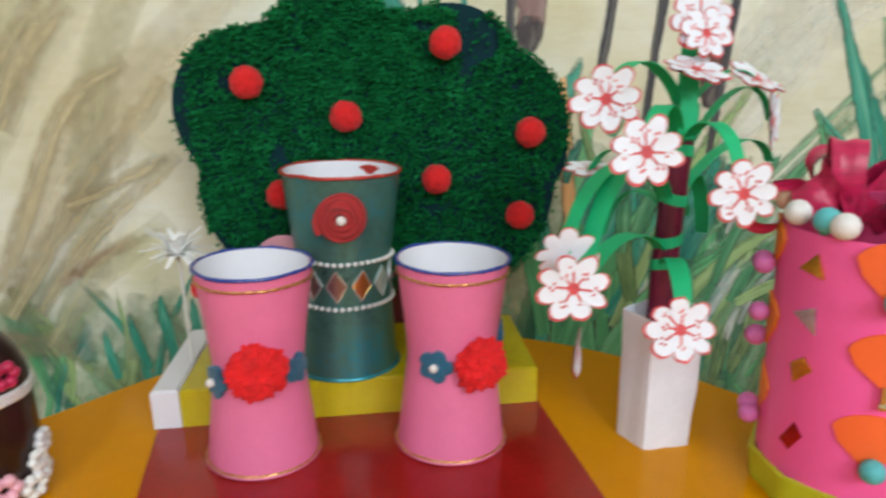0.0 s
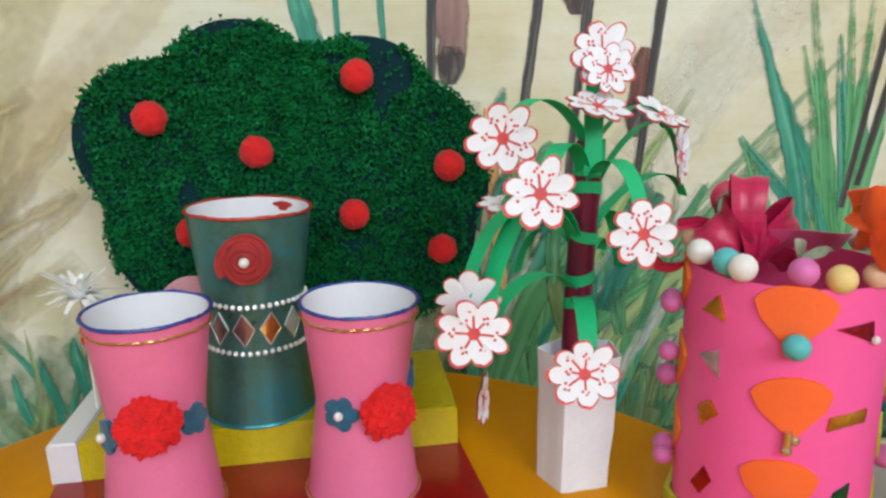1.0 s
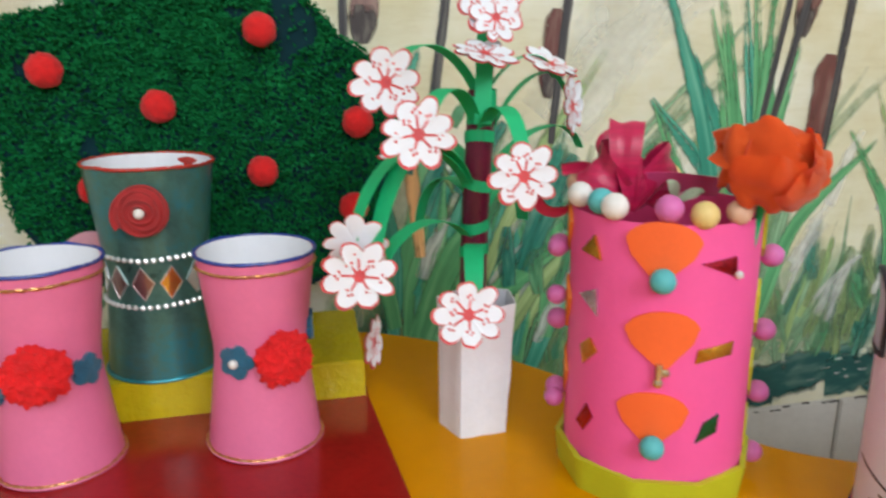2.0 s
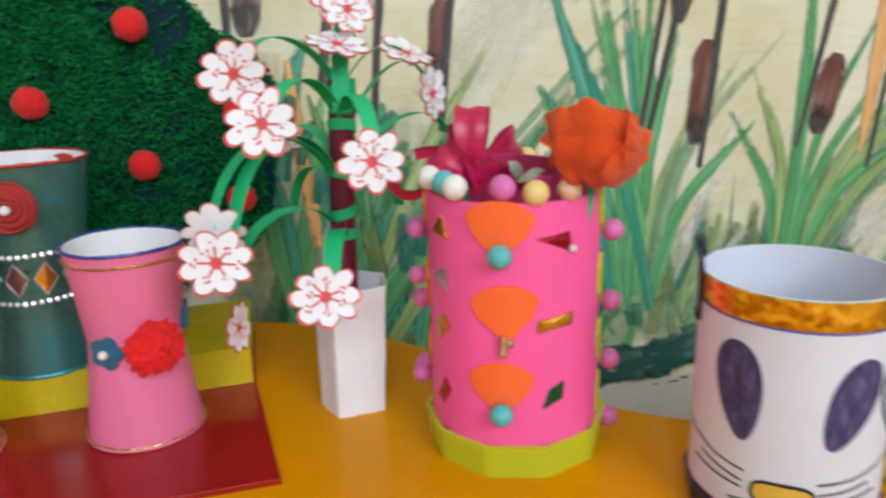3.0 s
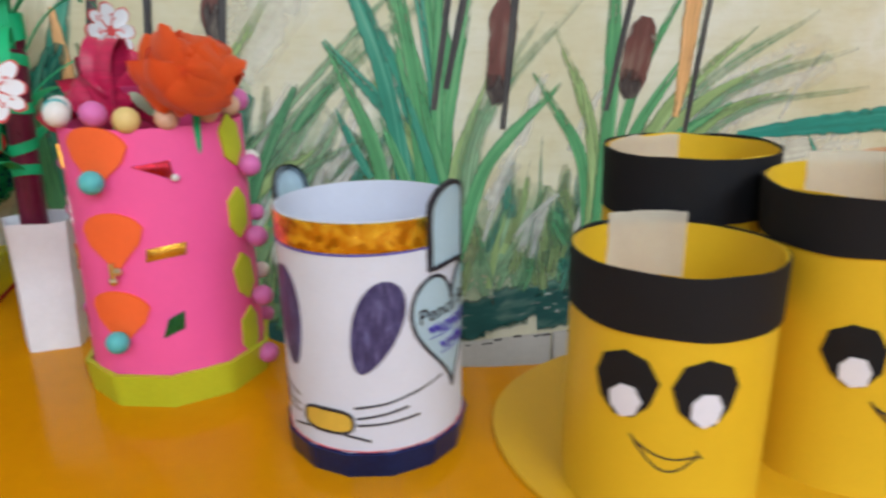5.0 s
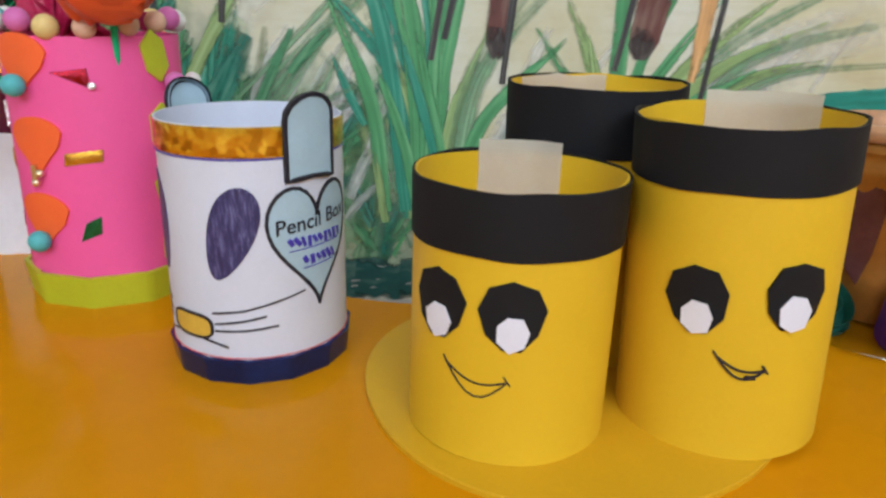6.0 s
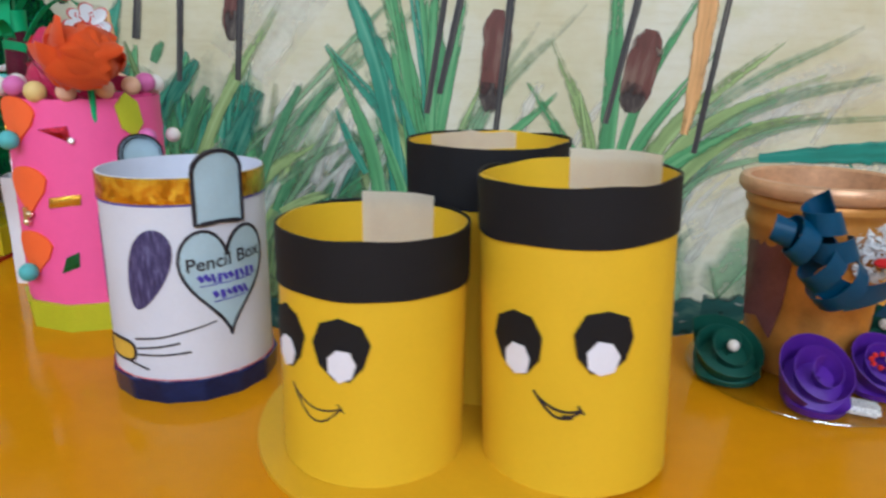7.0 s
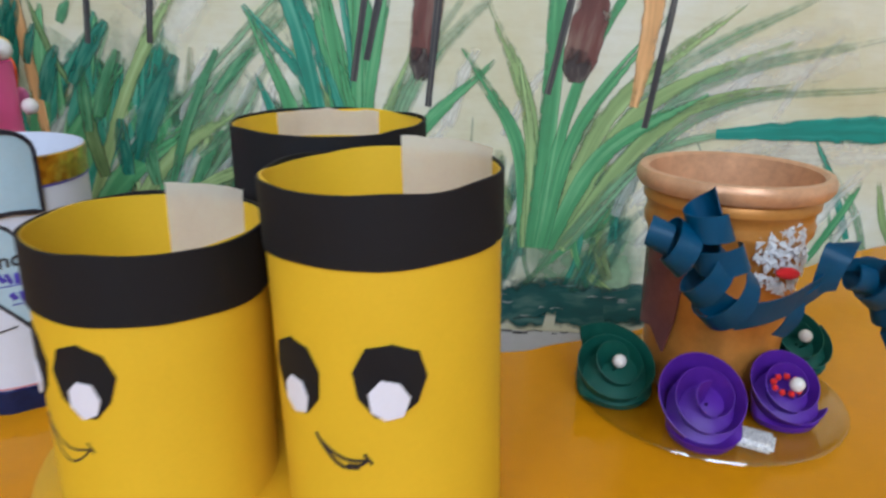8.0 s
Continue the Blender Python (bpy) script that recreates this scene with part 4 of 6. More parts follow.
for deg, rows in ((6, ((0.171, "red", [(0.012, -0.006), (0.010, 0.008), (-0.014, 0.005)]), (0.116, "gold", [(0.014, 0.006), (0.013, -0.003), (-0.013, -0.006), (-0.012, 0.003)]),
                       (0.062, "green", [(0.007, 0.010), (0.006, -0.003), (-0.009, -0.009), (-0.004, 0.005)]))),
                  (-72, ((0.178, "gold", [(0.009, -0.006), (0.003, 0.010), (-0.010, -0.003)]), (0.143, "silver", [(0.008, -0.010), (0.006, 0.009), (-0.011, 0.001)]),
                         (0.106, "gold", [(0.009, 0.002), (0.002, 0.010), (-0.008, 0.002), (-0.004, -0.011)]), (0.055, "red", [(0.008, 0.004), (0.001, 0.012), (-0.010, -0.006), (-0.001, -0.010)])))):
    for k, (z, colour, pts) in enumerate(rows):
        b = bmesh.new()
        decal(b, pts, VR, deg, z, 0.0014, 3)
        part("foil_scrap", b, FOILS[colour], ves, colour + " foil scrap")
        if colour == "red" and deg == 6:
            b = bmesh.new()
            ball(b, 0.0028, on_drum(VR, deg + 11, 0, z - 0.004, 0.002), 8, 6)
            part("crystal", b, M_RHINE, ves, smooth=False)
for deg, colour, lift, proud in ((-92, "white", 0.010, 0), (-68, "teal", 0.010, 0), (-56, "white", 0.009, 0.003), (-26, "pink", 0.010, 0), (-6, "yellow", 0.006, 0), (17, "peach", 0.006, 0),
                                  (44, "peach", 0.008, 0), (66, "peach", 0.010, 0), (82, "pink", 0.012, 0), (100, "white", 0.010, 0), (150, "yellow", 0.010, 0),
                                  (176, "peach", 0.010, 0), (205, "pink", 0.010, 0), (235, "peach", 0.012, 0)):
    bead(ves, colour, on_drum(VR - 0.002, deg, 0, VTOP + lift, proud), 1.08 if colour != "peach" else 0.98)


# roses standing in the vessel
def soft_ribbon(bm, pts, width, side, bow=0.18, pleat=0.05, seed=0.0):
    """Satin ribbon along pts, bowed across its width, with fine pleats that follow its length."""
    n, across = len(pts), 9
    for lift in (0.0003, -0.0003):
        rows = []
        for i, p in enumerate(pts):
            f = i / (n - 1)
            d = (pts[min(i + 1, n - 1)] - pts[max(i - 1, 0)]).normalized()
            w = Vector(side) - d * d.dot(Vector(side))
            w.normalize()
            up = d.cross(w).normalized()
            h = width(f)
            row = []
            for k in range(across):
                c = k / (across - 1) * 2 - 1
                off = h * (bow * (1 - c * c) + pleat * math.sin(c * 5.5 + seed) + 0.10 * noise.noise((c * 1.3, f * 2.6, seed)))
                row.append(bm.verts.new(p + w * (c * h * 0.5) + up * (off + lift)))
            rows.append(row)
        for a, c in zip(rows, rows[1:]):
            for k in range(across - 1):
                quad = (a[k], a[k + 1], c[k + 1], c[k])
                bm.faces.new(quad if lift > 0 else quad[::-1])


def satin_rose():
    t = thing("satin_rose", (0.326, 0.468, 0.200), "maroon satin ribbon rose with a looped bow", "artificial flower")
    # loops and pleats of broad ribbon pinched together at the rim of the vessel
    full = lambda w: (lambda f: w * (0.42 + 0.58 * math.sin(math.pi * f) ** 0.7))
    fan = lambda w: (lambda f: w * (0.40 + 0.60 * f))
    for name, pts, w, side in (("bow_loop", ((0.001, -0.018, 0.004), (-0.007, -0.027, 0.030), (-0.006, -0.024, 0.054), (0.0, -0.012, 0.066), (0.005, -0.001, 0.054), (0.003, -0.003, 0.028), (0.001, -0.008, 0.004)), full(0.027), (1, -0.35, 0)),
                               ("bow_loop", ((0.004, -0.018, 0.004), (0.014, -0.026, 0.018), (0.028, -0.024, 0.030), (0.037, -0.014, 0.032), (0.030, -0.004, 0.024), (0.014, -0.006, 0.012), (0.004, -0.010, 0.004)), full(0.032), (-0.45, -0.25, 1)),
                               ("bow_loop", ((0.0, -0.018, 0.004), (-0.014, -0.027, 0.014), (-0.028, -0.022, 0.026), (-0.028, -0.010, 0.036), (-0.014, -0.002, 0.034), (-0.004, -0.006, 0.012)), full(0.034), (0.55, -0.35, 0.85)),
                               ("bow_loop", ((0.002, 0.0, 0.002), (0.012, 0.010, 0.026), (0.014, 0.014, 0.046), (0.002, 0.018, 0.052), (-0.012, 0.014, 0.040), (-0.006, 0.006, 0.010)), full(0.026), (0.35, 1, 0.2)),
                               ("ribbon_fold", ((0.001, -0.022, -0.004), (-0.007, -0.028, 0.016), (-0.012, -0.025, 0.034)), fan(0.013), (1, 0.55, 0.25)),
                               ("ribbon_fold", ((0.002, -0.023, -0.004), (0.001, -0.029, 0.016), (0.000, -0.027, 0.038)), fan(0.013), (1, -0.75, 0.05)),
                               ("ribbon_fold", ((0.003, -0.022, -0.004), (0.009, -0.028, 0.014), (0.013, -0.025, 0.030)), fan(0.013), (1, 0.60, -0.35)),
                               ("ribbon_fold", ((0.004, -0.020, -0.004), (0.016, -0.026, 0.010), (0.026, -0.024, 0.018)), fan(0.017), (0.5, -0.75, 0.6)),
                               ("ribbon_fold", ((0.008, -0.018, 0.000), (0.018, -0.020, 0.006), (0.030, -0.018, 0.002), (0.040, -0.014, -0.006)), lambda f: 0.018, (0.2, -0.5, 0.9)),
                               ("ribbon_tail", ((-0.014, -0.006, 0.022), (-0.030, 0.002, 0.028), (-0.046, 0.008, 0.026)), lambda f: 0.011, (0.1, -0.5, 1)),
                               ("ribbon_tail", ((-0.022, -0.006, 0.022), (-0.032, 0.000, 0.008), (-0.044, 0.006, -0.006), (-0.058, 0.010, -0.006), (-0.068, 0.012, 0.004)), lambda f: 0.011, (0.3, -0.6, 0.8))):
        b = bmesh.new()
        soft_ribbon(b, smooth_line([Vector((p[0] * 0.86, p[1] * 0.86, p[2] * (0.88 if p[2] > 0 else 1))) for p in pts], 10), lambda f: w(f) * 0.88, side, 0.08, 0.025, w(0.5) * 900 + pts[1][0] * 400)
        part(name, b, M_SATIN, t)
    b = bmesh.new()
    strip(b, bezier((0.006, -0.02, 0.016), (0.025, -0.028, 0.020), (0.045, -0.026, 0.012), (0.075, -0.010, 0.008), 16), 0.016, (0, -0.5, 0.85), 0.0005)
    part("pink_ribbon", b, M_SATIN_PINK, t, "bright pink satin ribbon")
    for tip, wide in (((0.016, -0.040, 0.020), 0.007), ((0.042, -0.042, 0.012), 0.006)):
        b = bmesh.new()
        foot = Vector((0.028, -0.030, 0.004))
        strip(b, bezier(foot, foot.lerp(Vector(tip), 0.4) + Vector((0, -0.006, 0.004)), foot.lerp(Vector(tip), 0.7) + Vector((0, -0.004, 0.004)), tip, 12), lambda f: 0.001 + wide * math.sin(math.pi * (0.12 + 0.88 * f)), (0.4, -0.3, 0.9), 0.0004)
        part("leaf", b, M_PALE_LEAF, t, "pale green-white cloth leaf")
    b = bmesh.new()
    cord(b, [Vector((0, 0, -0.180)), Vector((-0.004, 0, 0.02))], 0.0025, 8)
    part("wire_stem", b, M_LEAF, t)


def wrapped_petal(parent, name, material, centre, facing, radius, spread, flare, seed, stretch=(1, 1, 1), thick=0.0012):
    """A broad soft petal that hugs the ball of a rose, with a wavy free edge turned outward."""
    q = Vector(facing).to_track_quat('Z', 'Y').to_matrix() @ Matrix.Rotation(1.5 * math.sin(seed * 5.3), 3, 'Z')
    b = bmesh.new()
    rows = []
    for i in range(15):
        v = i / 14
        row = []
        for j in range(21):
            u = j / 20 * 2 - 1
            a, e = u * spread * (0.35 + 0.65 * math.sin(math.pi * (0.12 + 0.62 * v))), (v - 0.45) * 1.8 * spread * (1 - 0.16 * u * u)
            fold = 0.19 * noise.noise((u * 1.5 + seed, v * 1.2, seed * 2.3)) + 0.11 * (abs(noise.noise((u * 2.3 - seed, v * 2.0 + seed, 4.0))) - 0.25) + 0.08 * math.sin(u * 5.0 + seed) * v ** 1.5
            k = radius * (1 + flare * max(0, v - 0.45) ** 1.5 * 2.6 + fold)
            d = q @ Vector((math.sin(a) * math.cos(e), math.sin(e), math.cos(a) * math.cos(e)))
            row.append(b.verts.new(Vector(centre) + Vector((d.x * stretch[0], d.y * stretch[1], d.z * stretch[2])) * k))
        rows.append(row)
    for r0, r1 in zip(rows, rows[1:]):
        for j in range(20):
            b.faces.new((r0[j], r0[j + 1], r1[j + 1], r1[j]))
    bmesh.ops.solidify(b, geom=b.faces[:], thickness=thick)
    part(name, b, material, parent)


def felt_rose():
    t = thing("felt_rose", (0.385, 0.398, 0.200), "large orange felt rose", "artificial flower")
    c0 = (0.003, -0.010, 0.031)
    for k, (fx, fy, fz, r, s, fl) in enumerate(((0.0, -1, 0.1, 0.030, 0.95, 0.22), (-0.9, -0.6, 0.2, 0.032, 0.95, 0.30), (0.9, -0.5, 0.0, 0.033, 0.95, 0.24), (0.3, -0.7, 0.9, 0.032, 0.95, 0.18), (-0.5, -0.3, 0.9, 0.033, 0.95, 0.26),
                                               (0.8, 0.2, 0.7, 0.034, 0.85, 0.10), (-0.8, 0.5, 0.3, 0.034, 0.9, 0.14), (0.6, 0.9, 0.2, 0.034, 0.9, 0.12), (-0.1, 0.8, 0.8, 0.033, 0.85, 0.1), (0.5, -1.0, -0.5, 0.036, 0.75, 0.16),
                                               (-0.6, -0.9, -0.4, 0.036, 0.75, 0.18))):
        wrapped_petal(t, "petal", M_ORANGE_FELT, c0, (fx, fy, fz), r * 0.88, s, fl * 1.35, k * 3.1 + 1, (0.98, 0.85, 0.83))
    b = bmesh.new()
    ball(b, 0.022, c0, 20, 14)
    part("bud", b, M_ORANGE_FELT, t)
    b = bmesh.new()
    cord(b, [Vector((-0.01, 0.02, -0.185)), Vector((0.004, -0.006, 0.02))], 0.0025, 8)
    part("wire_stem", b, M_LEAF, t)


satin_rose()
felt_rose()

# ---------------------------------------------------------------- mouse pencil box
MOUSE = (0.4905, 0.3155, 0.0)
MR, MH = 0.0570, 0.1595
mouse = thing("pencil_box", MOUSE, "white paper pencil box with a drawn mouse face and gold band", "pencil holder")
b = bmesh.new()
lathe(b, [(MR, 0.004), (MR, MH), (MR - 0.0012, MH), (MR - 0.0012, 0.006), (0.001, 0.006), (0.001, 0.004)], closed=False, wob=0.008, seed=7, seg=96)
part("tube", b, M_MOUSE_PAPER, mouse)
b = bmesh.new()
lathe(b, [(MR + 0.0006, 0.1415), (MR + 0.0009, 0.142), (MR + 0.0009, 0.1585), (MR + 0.0004, 0.159)], closed=False, wob=0.008, seed=7, seg=96)
part("gold_band", b, M_HOLO, mouse, "holographic gold tape")
b = bmesh.new()
lathe(b, [(0.001, 0.0), (MR + 0.0005, 0.0), (MR + 0.0022, 0.016), (MR, 0.0164)], closed=False, flat=14, seg=84)
part("foot_band", b, M_BLUE_FOIL, mouse, "faceted navy foil foot")
for z, mt, w in ((0.1408, M_INK_BLUE, 0.0011), (0.0172, M_PETAL_RED, 0.0008)):
    b = bmesh.new()
    cord(b, circle(MR + 0.0004, z, 96), w * 0.5, 5, True)
    part("ruled_line", b, mt, mouse)
MF = -41
for deg, z, tilt, ew, eh in ((MF - 28, 0.0970, 9, 0.0145, 0.0315), (MF + 35, 0.0965, -20, 0.0140, 0.0295)):
    b = bmesh.new()
    decal(b, [(x * (1 + 0.25 * y / 0.027), y) for x, y in ellipse(ew, eh, 30)], MR, deg, z, 0.0006, 6, tilt=tilt)
    part("eye", b, M_INK, mouse, "scribbled violet oval eye")
b = bmesh.new()
nose = ellipse(0.0170, 0.0075, 30, 3.2)
decal(b, nose, MR, MF + 2, 0.0362, 0.0006, 4, tilt=-3)
part("nose", b, M_NOSE, mouse, "ochre nose")
b = bmesh.new()
pen(b, nose, MR, MF + 2, 0.0362, 0.0020, 0.0010, True)
part("nose_outline", b, M_BLACK_INK, mouse)
for side in (-1, 1):
    for pts in (((0.020, 0.010), (0.04, 0.0125), (0.078, 0.0215)), ((0.021, 0.003), (0.038, 0.0055), (0.053, 0.0085)), ((0.021, -0.0015), (0.04, -0.0005), (0.060, 0.0015)), ((0.012, -0.008), (0.02, -0.0095), (0.029, -0.012))):
        b = bmesh.new()
        pen(b, [(side * s, z) for s, z in pts], MR, MF, 0.0362, 0.0015)
        part("whisker", b, M_BLACK_INK, mouse)


def ear_outline(w, h):
    return [(w, -h), (w * 1.0, h * 0.3)] + [(w * math.cos(t), h * (0.42 + 0.58 * math.sin(t))) for t in (math.pi * i / 12 for i in range(13))] + [(-w, h * 0.3), (-w, -h), (0, -h * 0.93)]


for side in (-1, 1):
    b = bmesh.new()
    decal(b, ear_outline(0.0165, 0.0245), MR, MF + side * 86, 0.1515, 0.0020, 6, taper=lambda z: MR + max(0, z - 0.156) * 0.10)
    ear = part("ear", b, M_PALE_BLUE, mouse, "pale blue paper ear")
    b = bmesh.new()
    pen(b, ear_outline(0.0165, 0.0245), MR, MF + side * 86, 0.1515, 0.0030, 0.0027, True, taper=lambda z: MR + max(0, z - 0.156) * 0.10)
    part("ear_outline", b, M_BLACK_INK, ear)


def heart_outline(w, h, n=48):
    pts = []
    for i in range(n):
        t = 2 * math.pi * i / n
        x = 16 * math.sin(t) ** 3
        y = 13 * math.cos(t) - 5 * math.cos(2 * t) - 2 * math.cos(3 * t) - math.cos(4 * t)
        pts.append((x / 16 * w, (y + 2.5) / 14.6 * h))
    return pts


HD, HZ = 48, 0.0845
b = bmesh.new()
decal(b, heart_outline(0.0325, 0.0385), MR, HD, HZ, 0.0005, 8)
heart = part("heart_label", b, M_PALE_BLUE, mouse, "pale blue heart with handwriting")
b = bmesh.new()
pen(b, heart_outline(0.0325, 0.0385), MR, HD, HZ, 0.0025, 0.0009, True)
part("heart_outline", b, M_BLACK_INK, heart)


def writing(text, size, r, deg, z, material, parent, slope=0.0):
    cu = bpy.data.curves.new("writing", 'FONT')
    cu.body, cu.size, cu.align_x, cu.resolution_u = text, size, 'CENTER', 3
    cu.offset = size * 0.012
    ob = bpy.data.objects.new("writing", cu)
    scene.collection.objects.link(ob)
    dg = bpy.context.evaluated_depsgraph_get()
    me = bpy.data.meshes.new_from_object(ob.evaluated_get(dg))
    bpy.data.objects.remove(ob)
    b = bmesh.new()
    b.from_mesh(me)
    bpy.data.meshes.remove(me)
    bmesh.ops.subdivide_edges(b, edges=[e for e in b.edges if e.calc_length() > size * 0.25], cuts=2)
    bmesh.ops.triangulate(b, faces=b.faces[:])
    for v in b.verts:
        v.co = on_drum(r, deg, v.co.x, z + v.co.y + slope * v.co.x, 0.0011)
    part("writing", b, material, parent, smooth=False)


writing("Pencil Box", 0.0132, MR, HD, HZ + 0.0125, M_BLACK_INK, heart, 0.08)
for z, w, mid in ((0.0050, 0.040, 0.0), (-0.0070, 0.024, 0.001)):
    rng = random.Random(int(w * 1000))
    s = -w / 2
    while s < w / 2:
        k = rng.uniform(0.0025, 0.0040)
        b = bmesh.new()
        pen(b, [(s + mid, z - 0.001), (s + k * 0.8 + mid, z + rng.uniform(-0.001, 0.001))], MR, HD, HZ, rng.uniform(0.005, 0.008), 0.0010)
        part("pen_bar", b, M_INK_BLUE, heart)
        s += k + 0.0012
    b = bmesh.new()
    pen(b, [(-w / 2 + mid, z - 0.0055), (w / 2 + mid, z - 0.0045)], MR, HD, HZ, 0.0008, 0.0009)
    part("underline", b, M_INK_BLUE, heart)

# ---------------------------------------------------------------- bee pencil holder
BEE = (0.689, 0.255, 0.0)
bee = thing("bee_pencil_holder", BEE, "three yellow card tubes with black bands and drawn faces", "pencil holder")
b = bmesh.new()
plate = [(0.130 * math.cos(t) * (1 + 0.02 * math.sin(3 * t + 1)), 0.130 * math.sin(t) * (1 + 0.02 * math.sin(2 * t))) for t in (2 * math.pi * i / 80 for i in range(80))]
slab(b, plate, 0.0, 0.0035, 0.0006)
part("base_disc", b, M_BEE_BASE, bee, "round yellow card base")


def drawn_smile(parent, r, deg, z, w, droop, corner, lip):
    b = bmesh.new()
    low = [(-w + 2 * w * i / 8, -droop * math.sin(math.pi * i / 8) + corner * (i / 8)) for i in range(9)]
    high = [(-w + 2 * w * i / 8, -droop * lip * math.sin(math.pi * i / 8) + corner * (i / 8)) for i in range(9)]
    pen(b, low, r, deg, z, 0.0012)
    pen(b, high, r, deg, z, 0.0012)
    for s, e in ((-w, 0), (w, corner)):
        pen(b, [(s - 0.002, e + 0.003), (s + 0.0015, e - 0.002)], r, deg, z, 0.0011)
    if lip > 0.42:
        pen(b, [(w * 0.15, corner * 0.6 - droop * 0.86), (w * 0.62, corner * 0.85 - droop * 0.62)], r, deg, z, 0.0026)
    part("mouth", b, M_BLACK_INK, parent, "drawn black smile")


def bee_tube(x, y, r, h, band, seed, eyes, smile, tape, lean):
    at = Vector((x, y, 0)) - Vector(BEE)
    b = bmesh.new()
    lathe(b, [(r, 0.0036), (r, h), (r - 0.0012, h), (r - 0.0012, 0.0042), (0.001, 0.0042)], closed=False, wob=0.022, seed=seed, seg=96)
    for v in b.verts:
        if v.co.z > h - 1e-4:
            v.co.z += 0.0035 * max(0.0, noise.noise((v.co.x * 22, v.co.y * 22, seed * 3.7)))
    tube = part("tube", b, M_BEE, bee, "yellow card tube")
    tube.matrix_local = Matrix.Translation(at * SIZE) @ Matrix.Rotation(radians(lean), 4, 'Y')
    b = bmesh.new()
    lathe(b, [(r + 0.0002, h - band), (r + 0.0012, h - band), (r + 0.0014, h + 0.0012), (r - 0.0002, h + 0.0012)], wob=0.022, seed=seed, seg=96)
    for v in b.verts:
        k = noise.noise((v.co.x * 30, v.co.y * 30, seed + (3 if v.co.z > h else 0)))
        v.co.z += max(-0.0006, 0.0022 * k) if v.co.z > h else 0.0016 * k
    part("black_band", b, M_BLACK_CARD, tube, "black card band")
    for deg, z, w, hh, tilt, px, pz, pr in eyes:
        rng = random.Random(int(deg * 7 + z * 999))
        poly = [(w * math.cos(t) * rng.uniform(0.93, 1.05) * (1 + 0.16 * math.sin(t)), hh * math.sin(t) * rng.uniform(0.94, 1.04)) for t in (2 * math.pi * (i + 0.3) / 9 for i in range(9))]
        b = bmesh.new()
        decal(b, poly, r, deg, z, 0.0012, 4, tilt=tilt)
        eye = part("eye", b, M_BLACK_CARD, tube, "black card eye")
        poly = [(pr * math.cos(t) * rng.uniform(0.9, 1.05), pr * 1.12 * math.sin(t) * rng.uniform(0.9, 1.05)) for t in (2 * math.pi * (i + 0.1) / 7 for i in range(7))]
        b = bmesh.new()
        decal(b, poly, r, deg + px, z + pz, 0.0020, 3)
        part("pupil", b, M_EYE_WHITE, eye, "white paper pupil")
    if smile:
        drawn_smile(tube, r, *smile)
    deg, s, low, high = tape
    b = bmesh.new()
    rows = []
    for i in range(9):
        zz = low + (high - low) * i / 8
        rows.append([b.verts.new(on_drum(r, deg, -s / 2 + s * k / 8 + 0.001 * noise.noise((i, k, seed)), zz + 0.002 * noise.noise((k * 0.6, seed, 2)), -0.0022 + 0.0007 * noise.noise((i * 0.7, k * 0.7, 1)))) for k in range(9)])
    for p, w in zip(rows, rows[1:]):
        for k in range(8):
            b.faces.new((p[k], p[k + 1], w[k + 1], w[k]))
    bmesh.ops.solidify(b, geom=b.faces[:], thickness=0.0003)
    part("masking_tape", b, M_TAPE, tube, "strip of cream masking tape")


bee_tube(0.6425, 0.2160, 0.0553, 0.1445, 0.0310, 2.0, ((-52, 0.0855, 0.0166, 0.0192, 0, 1, -0.0083, 0.0084), (-10.5, 0.0858, 0.0164, 0.0186, 0, 0.5, -0.0083, 0.0088)),
         (-28, 0.0557, 0.0163, 0.0125, -0.0046, 0.40), (169, 0.052, 0.110, 0.1515), 0.6)
bee_tube(0.7660, 0.2125, 0.0548, 0.1745, 0.0290, 4.0, ((-41, 0.0905, 0.0152, 0.0188, 6, 1, -0.0083, 0.0086), (8.5, 0.0950, 0.0162, 0.0184, -8, -1, -0.0083, 0.0092)),
         (-15.5, 0.0625, 0.0120, 0.0080, -0.0060, 0.45), (142, 0.068, 0.146, 0.1815), -2.0)
bee_tube(0.712, 0.3170, 0.0565, 0.1800, 0.0400, 6.0, (), None, (194, 0.074, 0.150, 0.1805), 0.0)

# ---------------------------------------------------------------- copper vase on a clear plate
VASE = (0.965, 0.353, 0.0)
saucer = thing("clear_saucer", (0.960, 0.333, 0.0), "round clear plastic plate under the copper vase", "plate")
b = bmesh.new()
lathe(b, [(0.001, 0.0008), (0.078, 0.0008), (0.0852, 0.0034), (0.0850, 0.0048), (0.078, 0.0024), (0.001, 0.0024)], closed=False, seg=90)
part("dish", b, M_PLASTIC, saucer)
b = bmesh.new()
cord(b, circle(0.0862, 0.0042, 120), 0.0010, 6, True)
part("rim", b, M_PLASTIC, saucer)
vase = thing("copper_vase", (VASE[0], VASE[1], 0.0026), "jar painted copper gold with plum patch and petrol curls", "vase")
b = bmesh.new()
lathe(b, [(0.001, 0.0), (0.0395, 0.0), (0.0425, 0.004), (0.0445, 0.04), (0.0470, 0.08), (0.0490, 0.108), (0.0520, 0.113), (0.0525, 0.118), (0.0510, 0.122), (0.0515, 0.127), (0.0540, 0.130), (0.0540, 0.134), (0.0525, 0.137)], closed=False, seg=90, wob=0.006, seed=1)
part("body", b, M_COPPER, vase)
b = bmesh.new()
